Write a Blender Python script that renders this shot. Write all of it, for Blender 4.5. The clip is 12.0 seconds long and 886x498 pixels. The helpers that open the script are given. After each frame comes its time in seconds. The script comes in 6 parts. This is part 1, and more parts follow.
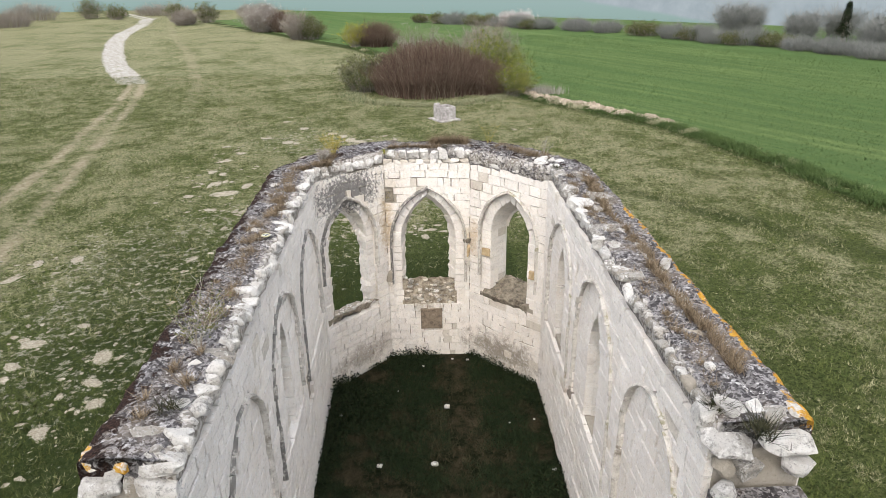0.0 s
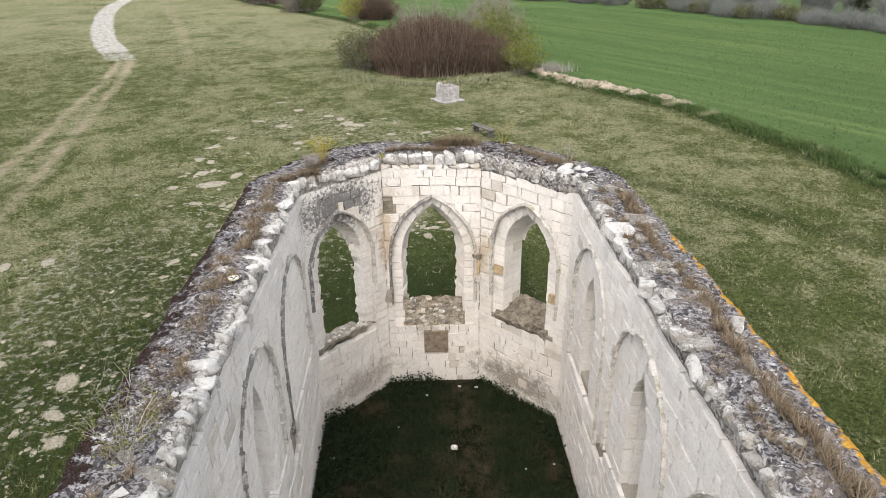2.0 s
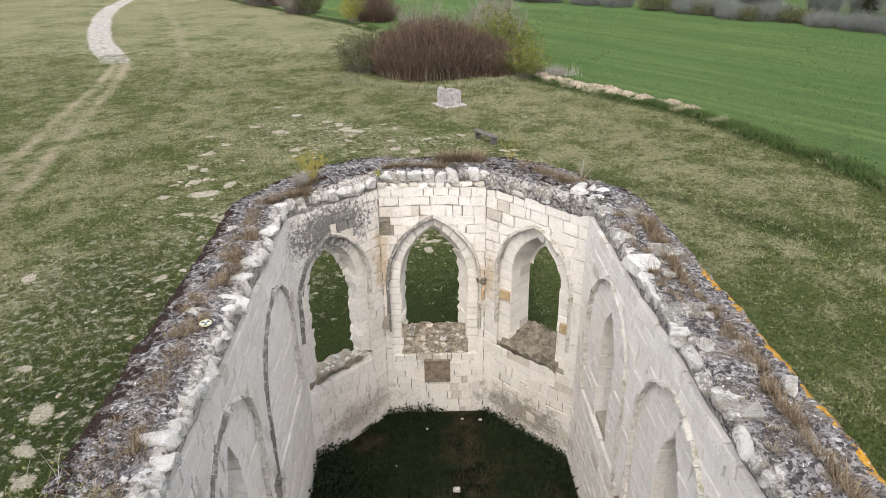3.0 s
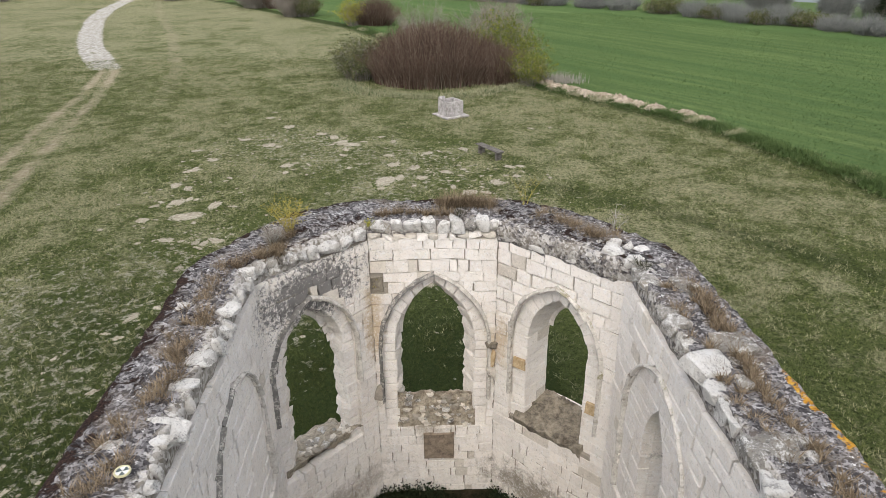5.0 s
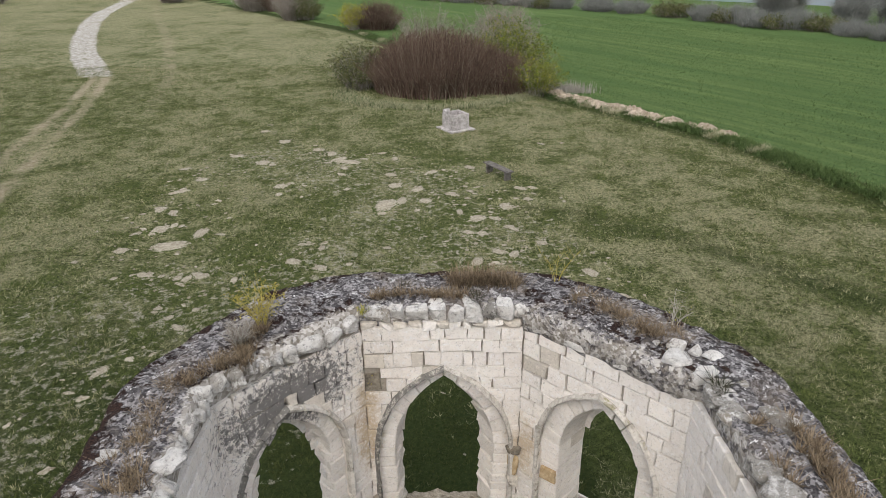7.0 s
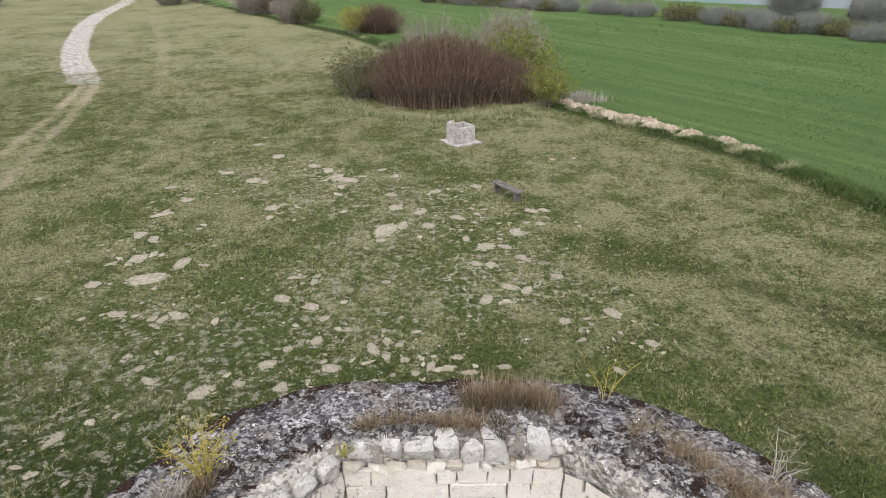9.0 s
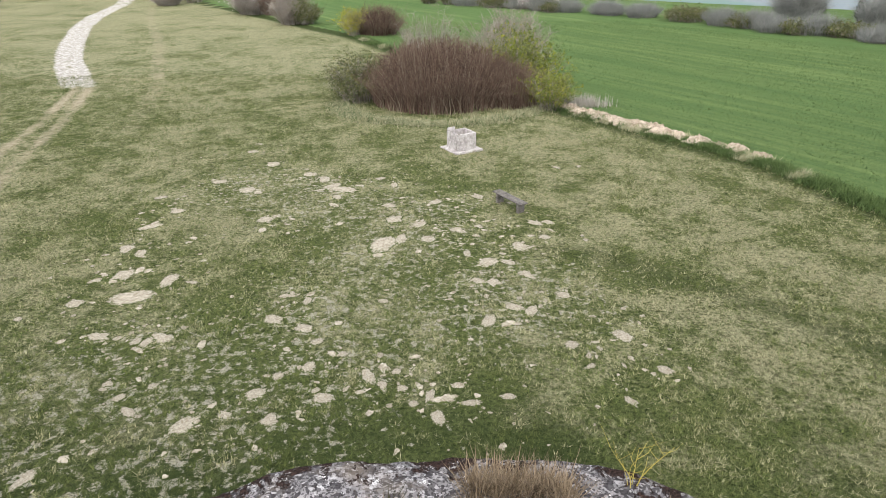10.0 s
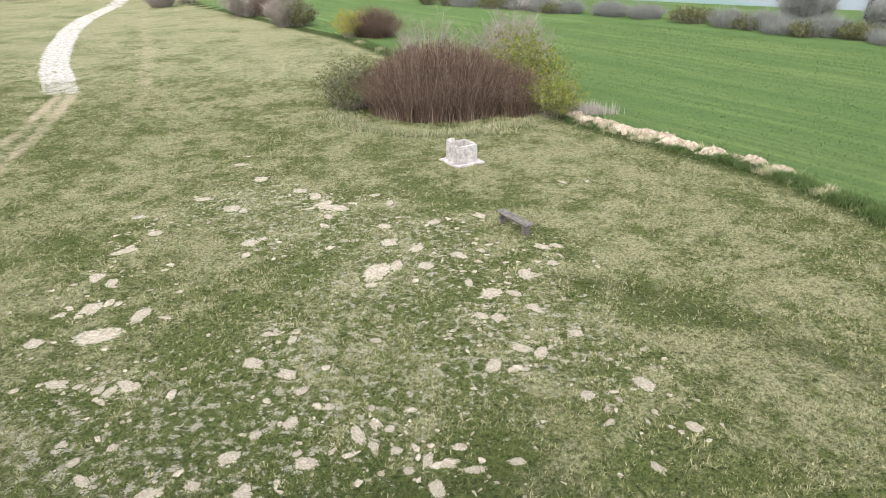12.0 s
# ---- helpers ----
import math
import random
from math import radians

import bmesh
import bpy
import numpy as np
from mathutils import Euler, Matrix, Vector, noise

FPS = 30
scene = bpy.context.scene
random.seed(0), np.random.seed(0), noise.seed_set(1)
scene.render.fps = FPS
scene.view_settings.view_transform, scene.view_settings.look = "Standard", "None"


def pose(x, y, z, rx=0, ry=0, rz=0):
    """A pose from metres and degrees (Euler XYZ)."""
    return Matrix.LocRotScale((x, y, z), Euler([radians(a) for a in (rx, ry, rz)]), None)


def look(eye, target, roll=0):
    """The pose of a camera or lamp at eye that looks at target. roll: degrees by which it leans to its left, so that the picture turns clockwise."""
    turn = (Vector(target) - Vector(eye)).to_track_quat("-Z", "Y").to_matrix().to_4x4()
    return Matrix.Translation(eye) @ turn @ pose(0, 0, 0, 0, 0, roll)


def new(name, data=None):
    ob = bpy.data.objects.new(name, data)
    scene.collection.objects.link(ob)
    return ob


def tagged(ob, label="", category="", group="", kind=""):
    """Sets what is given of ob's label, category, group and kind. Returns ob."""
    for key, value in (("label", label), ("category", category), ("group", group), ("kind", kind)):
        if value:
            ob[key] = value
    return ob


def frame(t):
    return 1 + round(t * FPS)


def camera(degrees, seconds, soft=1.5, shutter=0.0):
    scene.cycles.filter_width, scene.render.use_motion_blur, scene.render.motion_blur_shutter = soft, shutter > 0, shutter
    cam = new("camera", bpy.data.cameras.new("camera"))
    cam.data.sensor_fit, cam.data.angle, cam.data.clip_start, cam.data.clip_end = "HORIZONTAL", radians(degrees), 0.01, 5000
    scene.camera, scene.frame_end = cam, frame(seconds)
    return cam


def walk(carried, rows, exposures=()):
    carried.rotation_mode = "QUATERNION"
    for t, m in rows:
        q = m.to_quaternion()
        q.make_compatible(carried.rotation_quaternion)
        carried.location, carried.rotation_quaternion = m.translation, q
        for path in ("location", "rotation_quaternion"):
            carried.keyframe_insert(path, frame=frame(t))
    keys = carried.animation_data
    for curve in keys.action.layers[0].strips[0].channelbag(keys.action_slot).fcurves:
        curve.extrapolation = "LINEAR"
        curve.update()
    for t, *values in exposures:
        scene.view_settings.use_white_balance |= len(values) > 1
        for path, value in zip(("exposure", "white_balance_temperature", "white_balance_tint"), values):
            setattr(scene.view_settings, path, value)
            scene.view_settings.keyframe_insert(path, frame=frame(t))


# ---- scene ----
cam = camera(67.6, 12.0, soft=0.55)
METRES, EYE, TILT, LEAN, TURN = 14.33, 10.0, 0.0, 0.0, 0.0
ROWS = [
    (0.0, 0.0, 0.0, 0.0, -0.28, -23.5, 0.65),
    (0.5, -0.0039, 0.0398, 0.0026, -0.26, -24.78, 0.65),
    (1.0, -0.0064, 0.081, 0.0034, -0.24, -25.8, 0.64),
    (1.5, -0.0077, 0.1222, 0.0034, -0.21, -25.87, 0.64),
    (2.0, -0.0082, 0.1651, 0.0028, -0.19, -25.81, 0.62),
    (2.5, -0.0089, 0.2086, 0.0013, -0.14, -25.75, 0.6),
    (3.0, -0.009, 0.2499, -0.0019, -0.08, -25.69, 0.6),
    (5.0, -0.0122, 0.4138, -0.0016, -0.05, -25.6, 0.57),
    (5.5, -0.0135, 0.4566, 0.0021, -0.02, -25.6, 0.56),
    (6.0, -0.0156, 0.4999, 0.005, 0.05, -25.6, 0.55),
    (6.5, -0.0184, 0.5428, 0.007, 0.11, -25.59, 0.55),
    (7.0, -0.0213, 0.5857, 0.0085, 0.16, -25.58, 0.55),
    (9.0, -0.0283, 0.7609, 0.0093, 0.37, -25.53, 0.55),
    (9.5, -0.0281, 0.8023, 0.0094, 0.41, -25.51, 0.56),
    (10.0, -0.0273, 0.8438, 0.0103, 0.43, -25.52, 0.56),
    (10.5, -0.0271, 0.8849, 0.0112, 0.44, -25.52, 0.58),
    (11.0, -0.0276, 0.9227, 0.009, 0.43, -25.52, 0.6),
    (11.5, -0.028, 0.9601, 0.0078, 0.41, -25.53, 0.61),
    (12.0, -0.0286, 0.9984, 0.0093, 0.32, -25.55, 0.63),
]
walk(cam, [(t, pose(0, 0, EYE, TILT, LEAN, TURN) @ pose(METRES * x, METRES * y, METRES * z, 90 + pitch, roll, yaw)) for t, x, y, z, yaw, pitch, roll in ROWS],
     [(0.0, 1.35), (2.5, 1.31), (4.0, 1.20), (5.5, 1.05), (7.0, 0.92), (9.0, 1.20), (9.5, 1.42), (10.5, 1.68), (12.0, 1.84)])

# ---- world and light: thin overcast, a broad soft sun behind the veil ----
world = bpy.data.worlds.new("overcast")
scene.world = world
world.use_nodes = True
wn = world.node_tree.nodes
sky = wn.new("ShaderNodeTexSky")
sky.sky_type, sky.sun_disc = "NISHITA", False
sky.sun_elevation, sky.sun_rotation = radians(49), radians(193)
sky.air_density, sky.dust_density, sky.ozone_density = 1.0, 4.0, 0.6
hazed = wn.new("ShaderNodeMix")
hazed.data_type = "RGBA"
hazed.inputs[0].default_value = 0.72
hazed.inputs[7].default_value = (8.5, 8.8, 9.7, 1)
world.node_tree.links.new(sky.outputs[0], hazed.inputs[6])
world.node_tree.links.new(hazed.outputs[2], wn["Background"].inputs[0])
wn["Background"].inputs[1].default_value = 0.105
sun = new("sun", bpy.data.lights.new("sun", "SUN"))
sun.data.energy, sun.data.angle, sun.data.color = 0.95, radians(35), (1.0, 0.93, 0.84)
sun.matrix_world = look((-6, -26, 31), (0, 0, 0))

# ---- materials ----


class Nodes:
    """A small builder for node materials."""

    def __init__(self, name, rough=0.9, spec=0.2):
        self.mat = bpy.data.materials.new(name)
        self.mat.use_nodes = True
        self.t = self.mat.node_tree
        self.b = self.t.nodes["Principled BSDF"]
        self.b.inputs["Roughness"].default_value = rough
        self.b.inputs["Specular IOR Level"].default_value = spec
        self.co = self.t.nodes.new("ShaderNodeTexCoord").outputs["Object"]

    def put(self, a, b):
        self.t.links.new(a, b)

    def noise(self, scale, detail=4.0, rough=0.6, stretch=None, distort=0.0):
        n = self.t.nodes.new("ShaderNodeTexNoise")
        n.inputs["Scale"].default_value, n.inputs["Detail"].default_value = scale, detail
        n.inputs["Roughness"].default_value, n.inputs["Distortion"].default_value = rough, distort
        co = self.co
        if stretch:
            m = self.t.nodes.new("ShaderNodeMapping")
            m.inputs["Scale"].default_value = stretch
            self.put(co, m.inputs[0])
            co = m.outputs[0]
        self.put(co, n.inputs["Vector"])
        return n.outputs["Fac"]

    def cells(self, scale, warp=0.0):
        """One random value for each small grain."""
        n = self.t.nodes.new("ShaderNodeTexVoronoi")
        n.inputs["Scale"].default_value = scale
        co = self.co
        if warp:
            m = self.t.nodes.new("ShaderNodeMix")
            m.data_type, m.blend_type = "RGBA", "ADD"
            m.inputs[0].default_value = warp
            w = self.t.nodes.new("ShaderNodeTexNoise")
            w.inputs["Scale"].default_value, w.inputs["Detail"].default_value = scale * 1.3, 3
            self.put(co, w.inputs["Vector"])
            self.put(co, m.inputs[6])
            self.put(w.outputs["Color"], m.inputs[7])
            co = m.outputs[2]
        self.put(co, n.inputs["Vector"])
        sep = self.t.nodes.new("ShaderNodeSeparateColor")
        self.put(n.outputs["Color"], sep.inputs[0])
        return sep.outputs[0]

    def attr(self, name):
        n = self.t.nodes.new("ShaderNodeAttribute")
        n.attribute_name = name
        return n.outputs["Fac"]

    def island(self):
        return self.t.nodes.new("ShaderNodeNewGeometry").outputs["Random Per Island"]

    def one(self):
        return self.t.nodes.new("ShaderNodeObjectInfo").outputs["Random"]

    def step(self, a, lo, hi, to_lo=0.0, to_hi=1.0):
        n = self.t.nodes.new("ShaderNodeMapRange")
        for i, v in zip((1, 2, 3, 4), (lo, hi, to_lo, to_hi)):
            n.inputs[i].default_value = v
        self.put(a, n.inputs[0])
        return n.outputs[0]

    def calc(self, op, a, b):
        n = self.t.nodes.new("ShaderNodeMath")
        n.operation = op
        for i, v in enumerate((a, b)):
            if isinstance(v, (int, float)):
                n.inputs[i].default_value = v
            else:
                self.put(v, n.inputs[i])
        return n.outputs[0]

    def mix(self, fac, a, b, blend="MIX"):
        n = self.t.nodes.new("ShaderNodeMix")
        n.data_type, n.blend_type = "RGBA", blend
        for i, v in ((0, fac), (6, a), (7, b)):
            if isinstance(v, tuple):
                n.inputs[i].default_value = (*v, 1)
            elif isinstance(v, (int, float)):
                n.inputs[i].default_value = v
            else:
                self.put(v, n.inputs[i])
        return n.outputs[2]

    def blob(self, at, size, turn=0.0):
        """A soft ellipsoid about a place: 1 at its middle, 0 at its rim, below 0 outside."""
        m = self.t.nodes.new("ShaderNodeMapping")
        m.vector_type = "TEXTURE"
        m.inputs["Location"].default_value, m.inputs["Scale"].default_value = at, size
        m.inputs["Rotation"].default_value = (0, 0, radians(turn))
        self.put(self.co, m.inputs[0])
        n = self.t.nodes.new("ShaderNodeVectorMath")
        n.operation = "LENGTH"
        self.put(m.outputs[0], n.inputs[0])
        return self.calc("SUBTRACT", 1.0, n.outputs["Value"])

    def grey(self, a):
        """A value as a colour, for multiplying."""
        n = self.t.nodes.new("ShaderNodeCombineColor")
        for i in range(3):
            self.put(a, n.inputs[i])
        return n.outputs[0]

    def done(self, colour, bump=None, strength=0.5, distance=0.02):
        if isinstance(colour, tuple):
            self.b.inputs["Base Color"].default_value = (*colour, 1)
        else:
            self.put(colour, self.b.inputs["Base Color"])
        if bump is not None:
            n = self.t.nodes.new("ShaderNodeBump")
            n.inputs["Strength"].default_value, n.inputs["Distance"].default_value = strength, distance
            self.put(bump, n.inputs["Height"])
            self.put(n.outputs[0], self.b.inputs["Normal"])
        return self.mat


def limestone(name, light, tan, dark, vary=0.1, pits=0.75, dark_from=0.70, stains=False):
    """Pale weathered chalk stone: faint differences from block to block, stains that run over the joints, pits, black crust."""
    n = Nodes(name, 0.95, 0.12)
    c = n.mix(n.step(n.one(), 0, 1), light, tuple(v * (1 - 2 * vary) for v in light))
    c = n.mix(n.step(n.noise(0.7, 7, 0.75), 0.48, 0.68, 0, 0.5), c, tan)
    c = n.mix(n.step(n.noise(1.0, 7, 0.78, (2.2, 2.2, 0.45)), 0.56, 0.72, 0, 0.4), c, tuple(v * k for v, k in zip(light, (0.62, 0.60, 0.565))))
    c = n.mix(n.step(n.noise(4.2, 9, 0.85), 0.51, 0.62, 0, 0.38), c, tuple(v * k for v, k in zip(light, (0.66, 0.645, 0.62))))
    if stains:
        rag = n.calc("MULTIPLY", n.calc("SUBTRACT", n.noise(3.2, 9, 0.84), 0.5), 2.8)
        for at, size, turn, colour, reach in STAINS:
            m = n.step(n.calc("ADD", n.blob(at, size, turn), rag), 0.25, 0.7, 0, reach)
            c = n.mix(m, c, colour)
    c = n.mix(n.step(n.noise(12, 9, 0.86), 0.555, 0.60, 0, pits * 0.75), c, tuple(v * k for v, k in zip(light, (0.50, 0.48, 0.44))))
    c = n.mix(n.step(n.noise(36, 7, 0.84), 0.57, 0.62, 0, pits * 0.85), c, tuple(v * 0.34 for v in light))
    c = n.mix(n.step(n.noise(20, 8, 0.84), 0.53, 0.60, 0, 0.6), c, tuple(min(v * 1.2, 0.87) for v in light))
    crust = n.calc("MULTIPLY", n.step(n.noise(0.8, 3, 0.6, distort=0.4), dark_from, dark_from + 0.1), n.step(n.noise(11, 9, 0.86), 0.50, 0.54))
    if stains:
        black = n.step(n.calc("ADD", n.blob(*BLACK), n.calc("MULTIPLY", n.calc("SUBTRACT", n.noise(13, 9, 0.87), 0.5), 5.2)), 0.14, 0.40, 0, 0.86)
        crust = n.calc("MAXIMUM", crust, black)
    c = n.mix(crust, c, dark)
    h = n.calc("ADD", n.calc("MULTIPLY", n.noise(9, 9, 0.84), 0.8), n.calc("MULTIPLY", n.noise(38, 7, 0.82), 0.5))
    return n.done(c, h, 1.0, 0.045)


# stains on the apse: ochre under the old vault springers, brown dirt along the foot, rubble tones under the middle window
STAINS = (
    ((-1.42, 15.6, 3.9), (0.28, 0.5, 1.3), 2, (0.42, 0.29, 0.13), 0.7),
    ((0.75, 15.65, 3.5), (0.32, 0.5, 0.8), 2, (0.46, 0.32, 0.14), 0.6),
    ((1.9, 14.6, 2.6), (0.25, 0.3, 0.3), 2, (0.42, 0.31, 0.17), 0.8),
    ((1.6, 15.0, 0.45), (1.9, 1.8, 0.75), 2, (0.20, 0.165, 0.12), 0.85),
    ((-1.9, 14.9, 0.5), (1.6, 1.6, 0.55), 2, (0.30, 0.255, 0.195), 0.7),
    ((-0.4, 15.8, 1.7), (0.75, 0.5, 0.6), 2, (0.30, 0.25, 0.18), 0.7),
)
BLACK = ((-2.2, 14.8, 4.98), (1.15, 1.2, 0.62), 0)
STONE = limestone("limestone", (0.88, 0.825, 0.75), (0.71, 0.62, 0.51), (0.10, 0.095, 0.09), 0.07, 0.75, 0.72, True)
STONE_TAN = limestone("limestone_tan", (0.72, 0.66, 0.57), (0.58, 0.51, 0.41), (0.12, 0.1, 0.08), 0.12, 0.8)
MORTAR = limestone("mortar", (0.38, 0.34, 0.28), (0.28, 0.235, 0.18), (0.07, 0.06, 0.05), 0.1, 0.8, 0.62)


def lichened(name, base, vary, brown, dark):
    """Old rim stone: grey, speckled with black and white lichen, brown in the hollows."""
    n = Nodes(name, 0.95, 0.1)
    c = n.mix(n.one(), tuple(v * (1 - vary) for v in base), tuple(min(0.75, v * (1 + vary)) for v in base))
    c = n.mix(n.step(n.noise(2.6, 8, 0.82), 0.50, 0.62, 0, brown), c, (0.27, 0.225, 0.165))
    c = n.mix(n.step(n.noise(7, 9, 0.86), 0.53, 0.57, 0, dark), c, n.mix(n.step(n.noise(30, 7, 0.84), 0.45, 0.56), (0.055, 0.05, 0.046), (0.25, 0.235, 0.21)))
    c = n.mix(n.step(n.noise(5, 9, 0.85, distort=0.3), 0.525, 0.56, 0, 0.9), c, (0.74, 0.72, 0.68))
    c = n.mix(n.step(n.noise(34, 8, 0.86), 0.55, 0.60, 0, dark * 0.9), c, (0.09, 0.082, 0.074))
    c = n.mix(n.step(n.noise(27, 8, 0.86), 0.57, 0.61, 0, 0.8), c, (0.64, 0.62, 0.58))
    h = n.calc("ADD", n.noise(8, 9, 0.84), n.calc("MULTIPLY", n.noise(34, 7, 0.82), 0.5))
    return n.done(c, h, 1.0, 0.06)


BOULDER = lichened("rim_stone", (0.63, 0.605, 0.56), 0.16, 0.45, 0.62)
RIM_GREY = lichened("rim_stone_grey", (0.38, 0.355, 0.315), 0.3, 0.75, 0.85)


def hood_material(name, moss, reach, scale=3):
    n = Nodes(name, 0.95, 0.1)
    c = n.mix(n.step(n.noise(7, 8, 0.84), 0.44, 0.62), (0.62, 0.585, 0.525), (0.33, 0.30, 0.255))
    # ragged patches in the second colour, wider for a lower reach
    c = n.mix(n.step(n.noise(scale, 8, 0.82), reach, reach + 0.08, 0, 0.9), c, moss)
    return n.done(c, n.noise(20, 8, 0.84), 0.9, 0.03)


HOOD = hood_material("hood_stone", (0.19, 0.165, 0.125), 0.55)
HOOD_MOSS = hood_material("hood_stone_with_moss", (0.21, 0.195, 0.09), 0.53)
# the same stone with near-black patches over most of it
HOOD_DARK = hood_material("hood_stone_blackened", (0.12, 0.115, 0.105), 0.42, 9)


def cap_material():
    """Lichened gravel concrete on the wall heads: lilac-grey grains, pale crusts, dark brown moss, orange lichen along the outer edge."""
    n = Nodes("lichened_wall_head", 0.97, 0.08)
    grain, fine = n.cells(24, 0.03), n.cells(60)
    c = n.mix(n.step(grain, 0.15, 0.95), (0.055, 0.051, 0.052), (0.30, 0.285, 0.28))
    c = n.mix(n.step(fine, 0.2, 0.34, 0.8, 0), c, (0.028, 0.025, 0.025))
    c = n.mix(n.step(n.noise(1.4, 6, 0.7), 0.50, 0.64, 0, 0.5), c, (0.19, 0.155, 0.12))
    crust = n.calc("ADD", n.noise(3.4, 7, 0.75), n.calc("MULTIPLY", grain, 0.16))
    c = n.mix(n.step(crust, 0.68, 0.76, 0, 0.75), c, n.mix(fine, (0.30, 0.29, 0.285), (0.58, 0.565, 0.55)))
    c = n.mix(n.step(n.calc("ADD", n.noise(9, 6, 0.75), n.calc("MULTIPLY", fine, 0.12)), 0.70, 0.72, 0, 0.9), c, (0.66, 0.645, 0.62))
    rubble = n.step(n.calc("ADD", n.attr("inner"), n.calc("MULTIPLY", n.noise(7, 7, 0.8), 1.2)), 1.24, 1.36, 0, 0.8)
    c = n.mix(rubble, c, n.mix(grain, (0.20, 0.175, 0.14), (0.56, 0.53, 0.48)))
    moss = n.step(n.calc("ADD", n.attr("moss"), n.calc("MULTIPLY", n.noise(5.5, 6, 0.74, distort=0.5), 1.1)), 0.93, 0.97)
    c = n.mix(moss, c, n.mix(n.step(n.noise(50, 3), 0.4, 0.7), (0.013, 0.009, 0.008), (0.06, 0.036, 0.028)))
    orange = n.step(n.calc("ADD", n.attr("orange"), n.noise(6, 6, 0.72)), 1.14, 1.2)
    c = n.mix(orange, c, n.mix(n.step(n.noise(25, 4), 0.35, 0.7), (0.33, 0.14, 0.012), (0.56, 0.34, 0.06)))
    h = n.calc("ADD", n.calc("MULTIPLY", grain, 0.5), n.calc("ADD", n.noise(9, 6, 0.75), n.calc("MULTIPLY", moss, 0.4)))
    return n.done(c, h, 1.0, 0.05)


CAP = cap_material()


def ground_material():
    n = Nodes("meadow", 1.0, 0.05)
    fine, mid, big = n.noise(9, 9, 0.9), n.noise(2.2, 7, 0.75), n.noise(0.25, 5, 0.65)
    green = n.mix(n.step(fine, 0.42, 0.58), (0.020, 0.032, 0.009), (0.132, 0.150, 0.054))
    straw = n.mix(n.step(fine, 0.42, 0.58), (0.062, 0.064, 0.028), (0.355, 0.34, 0.20))
    dryness = n.calc("ADD", n.calc("ADD", n.calc("ADD", n.calc("MULTIPLY", mid, 1.3), n.calc("MULTIPLY", n.noise(6.5, 6, 0.75), 0.9)), n.calc("SUBTRACT", n.calc("MULTIPLY", big, 0.25), 0.83)), n.calc("MULTIPLY", n.calc("SUBTRACT", n.attr("dry"), 0.5), 0.9))
    c = n.mix(n.step(dryness, 0.30, 0.56), green, straw)
    lush = n.mix(n.step(fine, 0.34, 0.68), (0.016, 0.027, 0.008), (0.062, 0.080, 0.026))
    c = n.mix(n.step(n.calc("ADD", n.attr("lush"), n.calc("MULTIPLY", n.calc("SUBTRACT", mid, 0.5), 1.0)), 0.22, 0.62), c, lush)
    soil = n.mix(n.step(n.noise(5, 6, 0.75), 0.35, 0.7), (0.21, 0.175, 0.11), (0.46, 0.40, 0.29))
    c = n.mix(n.step(n.calc("ADD", n.attr("soil"), n.calc("MULTIPLY", n.calc("SUBTRACT", mid, 0.5), 0.9)), 0.35, 0.85, 0, 0.85), c, soil)
    # small crumbs of chalk scattered where the turf is scraped
    crumbs = n.step(n.calc("ADD", n.calc("MULTIPLY", n.attr("scrape"), 0.22), n.noise(3.4, 5, 0.7)), 0.74, 0.80)
    c = n.mix(n.calc("MULTIPLY", crumbs, n.step(n.noise(24, 5, 0.8), 0.36, 0.52)), c, (0.36, 0.335, 0.265))
    chalk = n.mix(n.step(n.noise(2.4, 7, 0.8), 0.38, 0.66), (0.22, 0.20, 0.165), (0.60, 0.575, 0.52))
    c = n.mix(n.step(n.calc("ADD", n.attr("chalk"), n.calc("MULTIPLY", n.calc("SUBTRACT", mid, 0.5), 1.1)), 0.4, 0.7), c, chalk)
    # the crop: drilled and driven along the field edge, so its streaks run that way
    turn = n.t.nodes.new("ShaderNodeMapping")
    turn.inputs["Rotation"].default_value = (0, 0, radians(-35))
    n.put(n.co, turn.inputs[0])
    plain_co, n.co = n.co, turn.outputs[0]
    rows = n.noise(1.0, 5, 0.7, (0.9, 0.035, 1.0))
    wide_rows = n.noise(1.0, 3, 0.6, (0.16, 0.012, 1.0))
    gaps = n.noise(1.0, 4, 0.7, (1.6, 0.5, 1.0))
    n.co = plain_co
    crop = n.mix(n.step(n.noise(7, 7, 0.8), 0.36, 0.66), (0.058, 0.098, 0.031), (0.104, 0.157, 0.057))
    crop = n.mix(n.step(rows, 0.44, 0.64, 0, 0.75), crop, (0.148, 0.198, 0.071))
    crop = n.mix(n.step(wide_rows, 0.42, 0.60, 0, 0.6), crop, (0.066, 0.116, 0.038))
    crop = n.mix(n.step(gaps, 0.66, 0.72, 0, 0.8), crop, (0.030, 0.060, 0.020))
    c = n.mix(n.step(n.attr("crop"), 0.4, 0.6), c, crop)
    # chapel floor: dark earth, darkened further for the dimness between the walls
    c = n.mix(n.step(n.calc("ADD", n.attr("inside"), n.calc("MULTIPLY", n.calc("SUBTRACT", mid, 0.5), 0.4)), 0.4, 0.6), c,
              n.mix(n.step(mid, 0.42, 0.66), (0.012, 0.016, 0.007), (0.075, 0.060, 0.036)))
    return n.done(c, n.calc("ADD", n.calc("MULTIPLY", mid, 1.5), fine), 1.0, 0.12)


GROUND = ground_material()


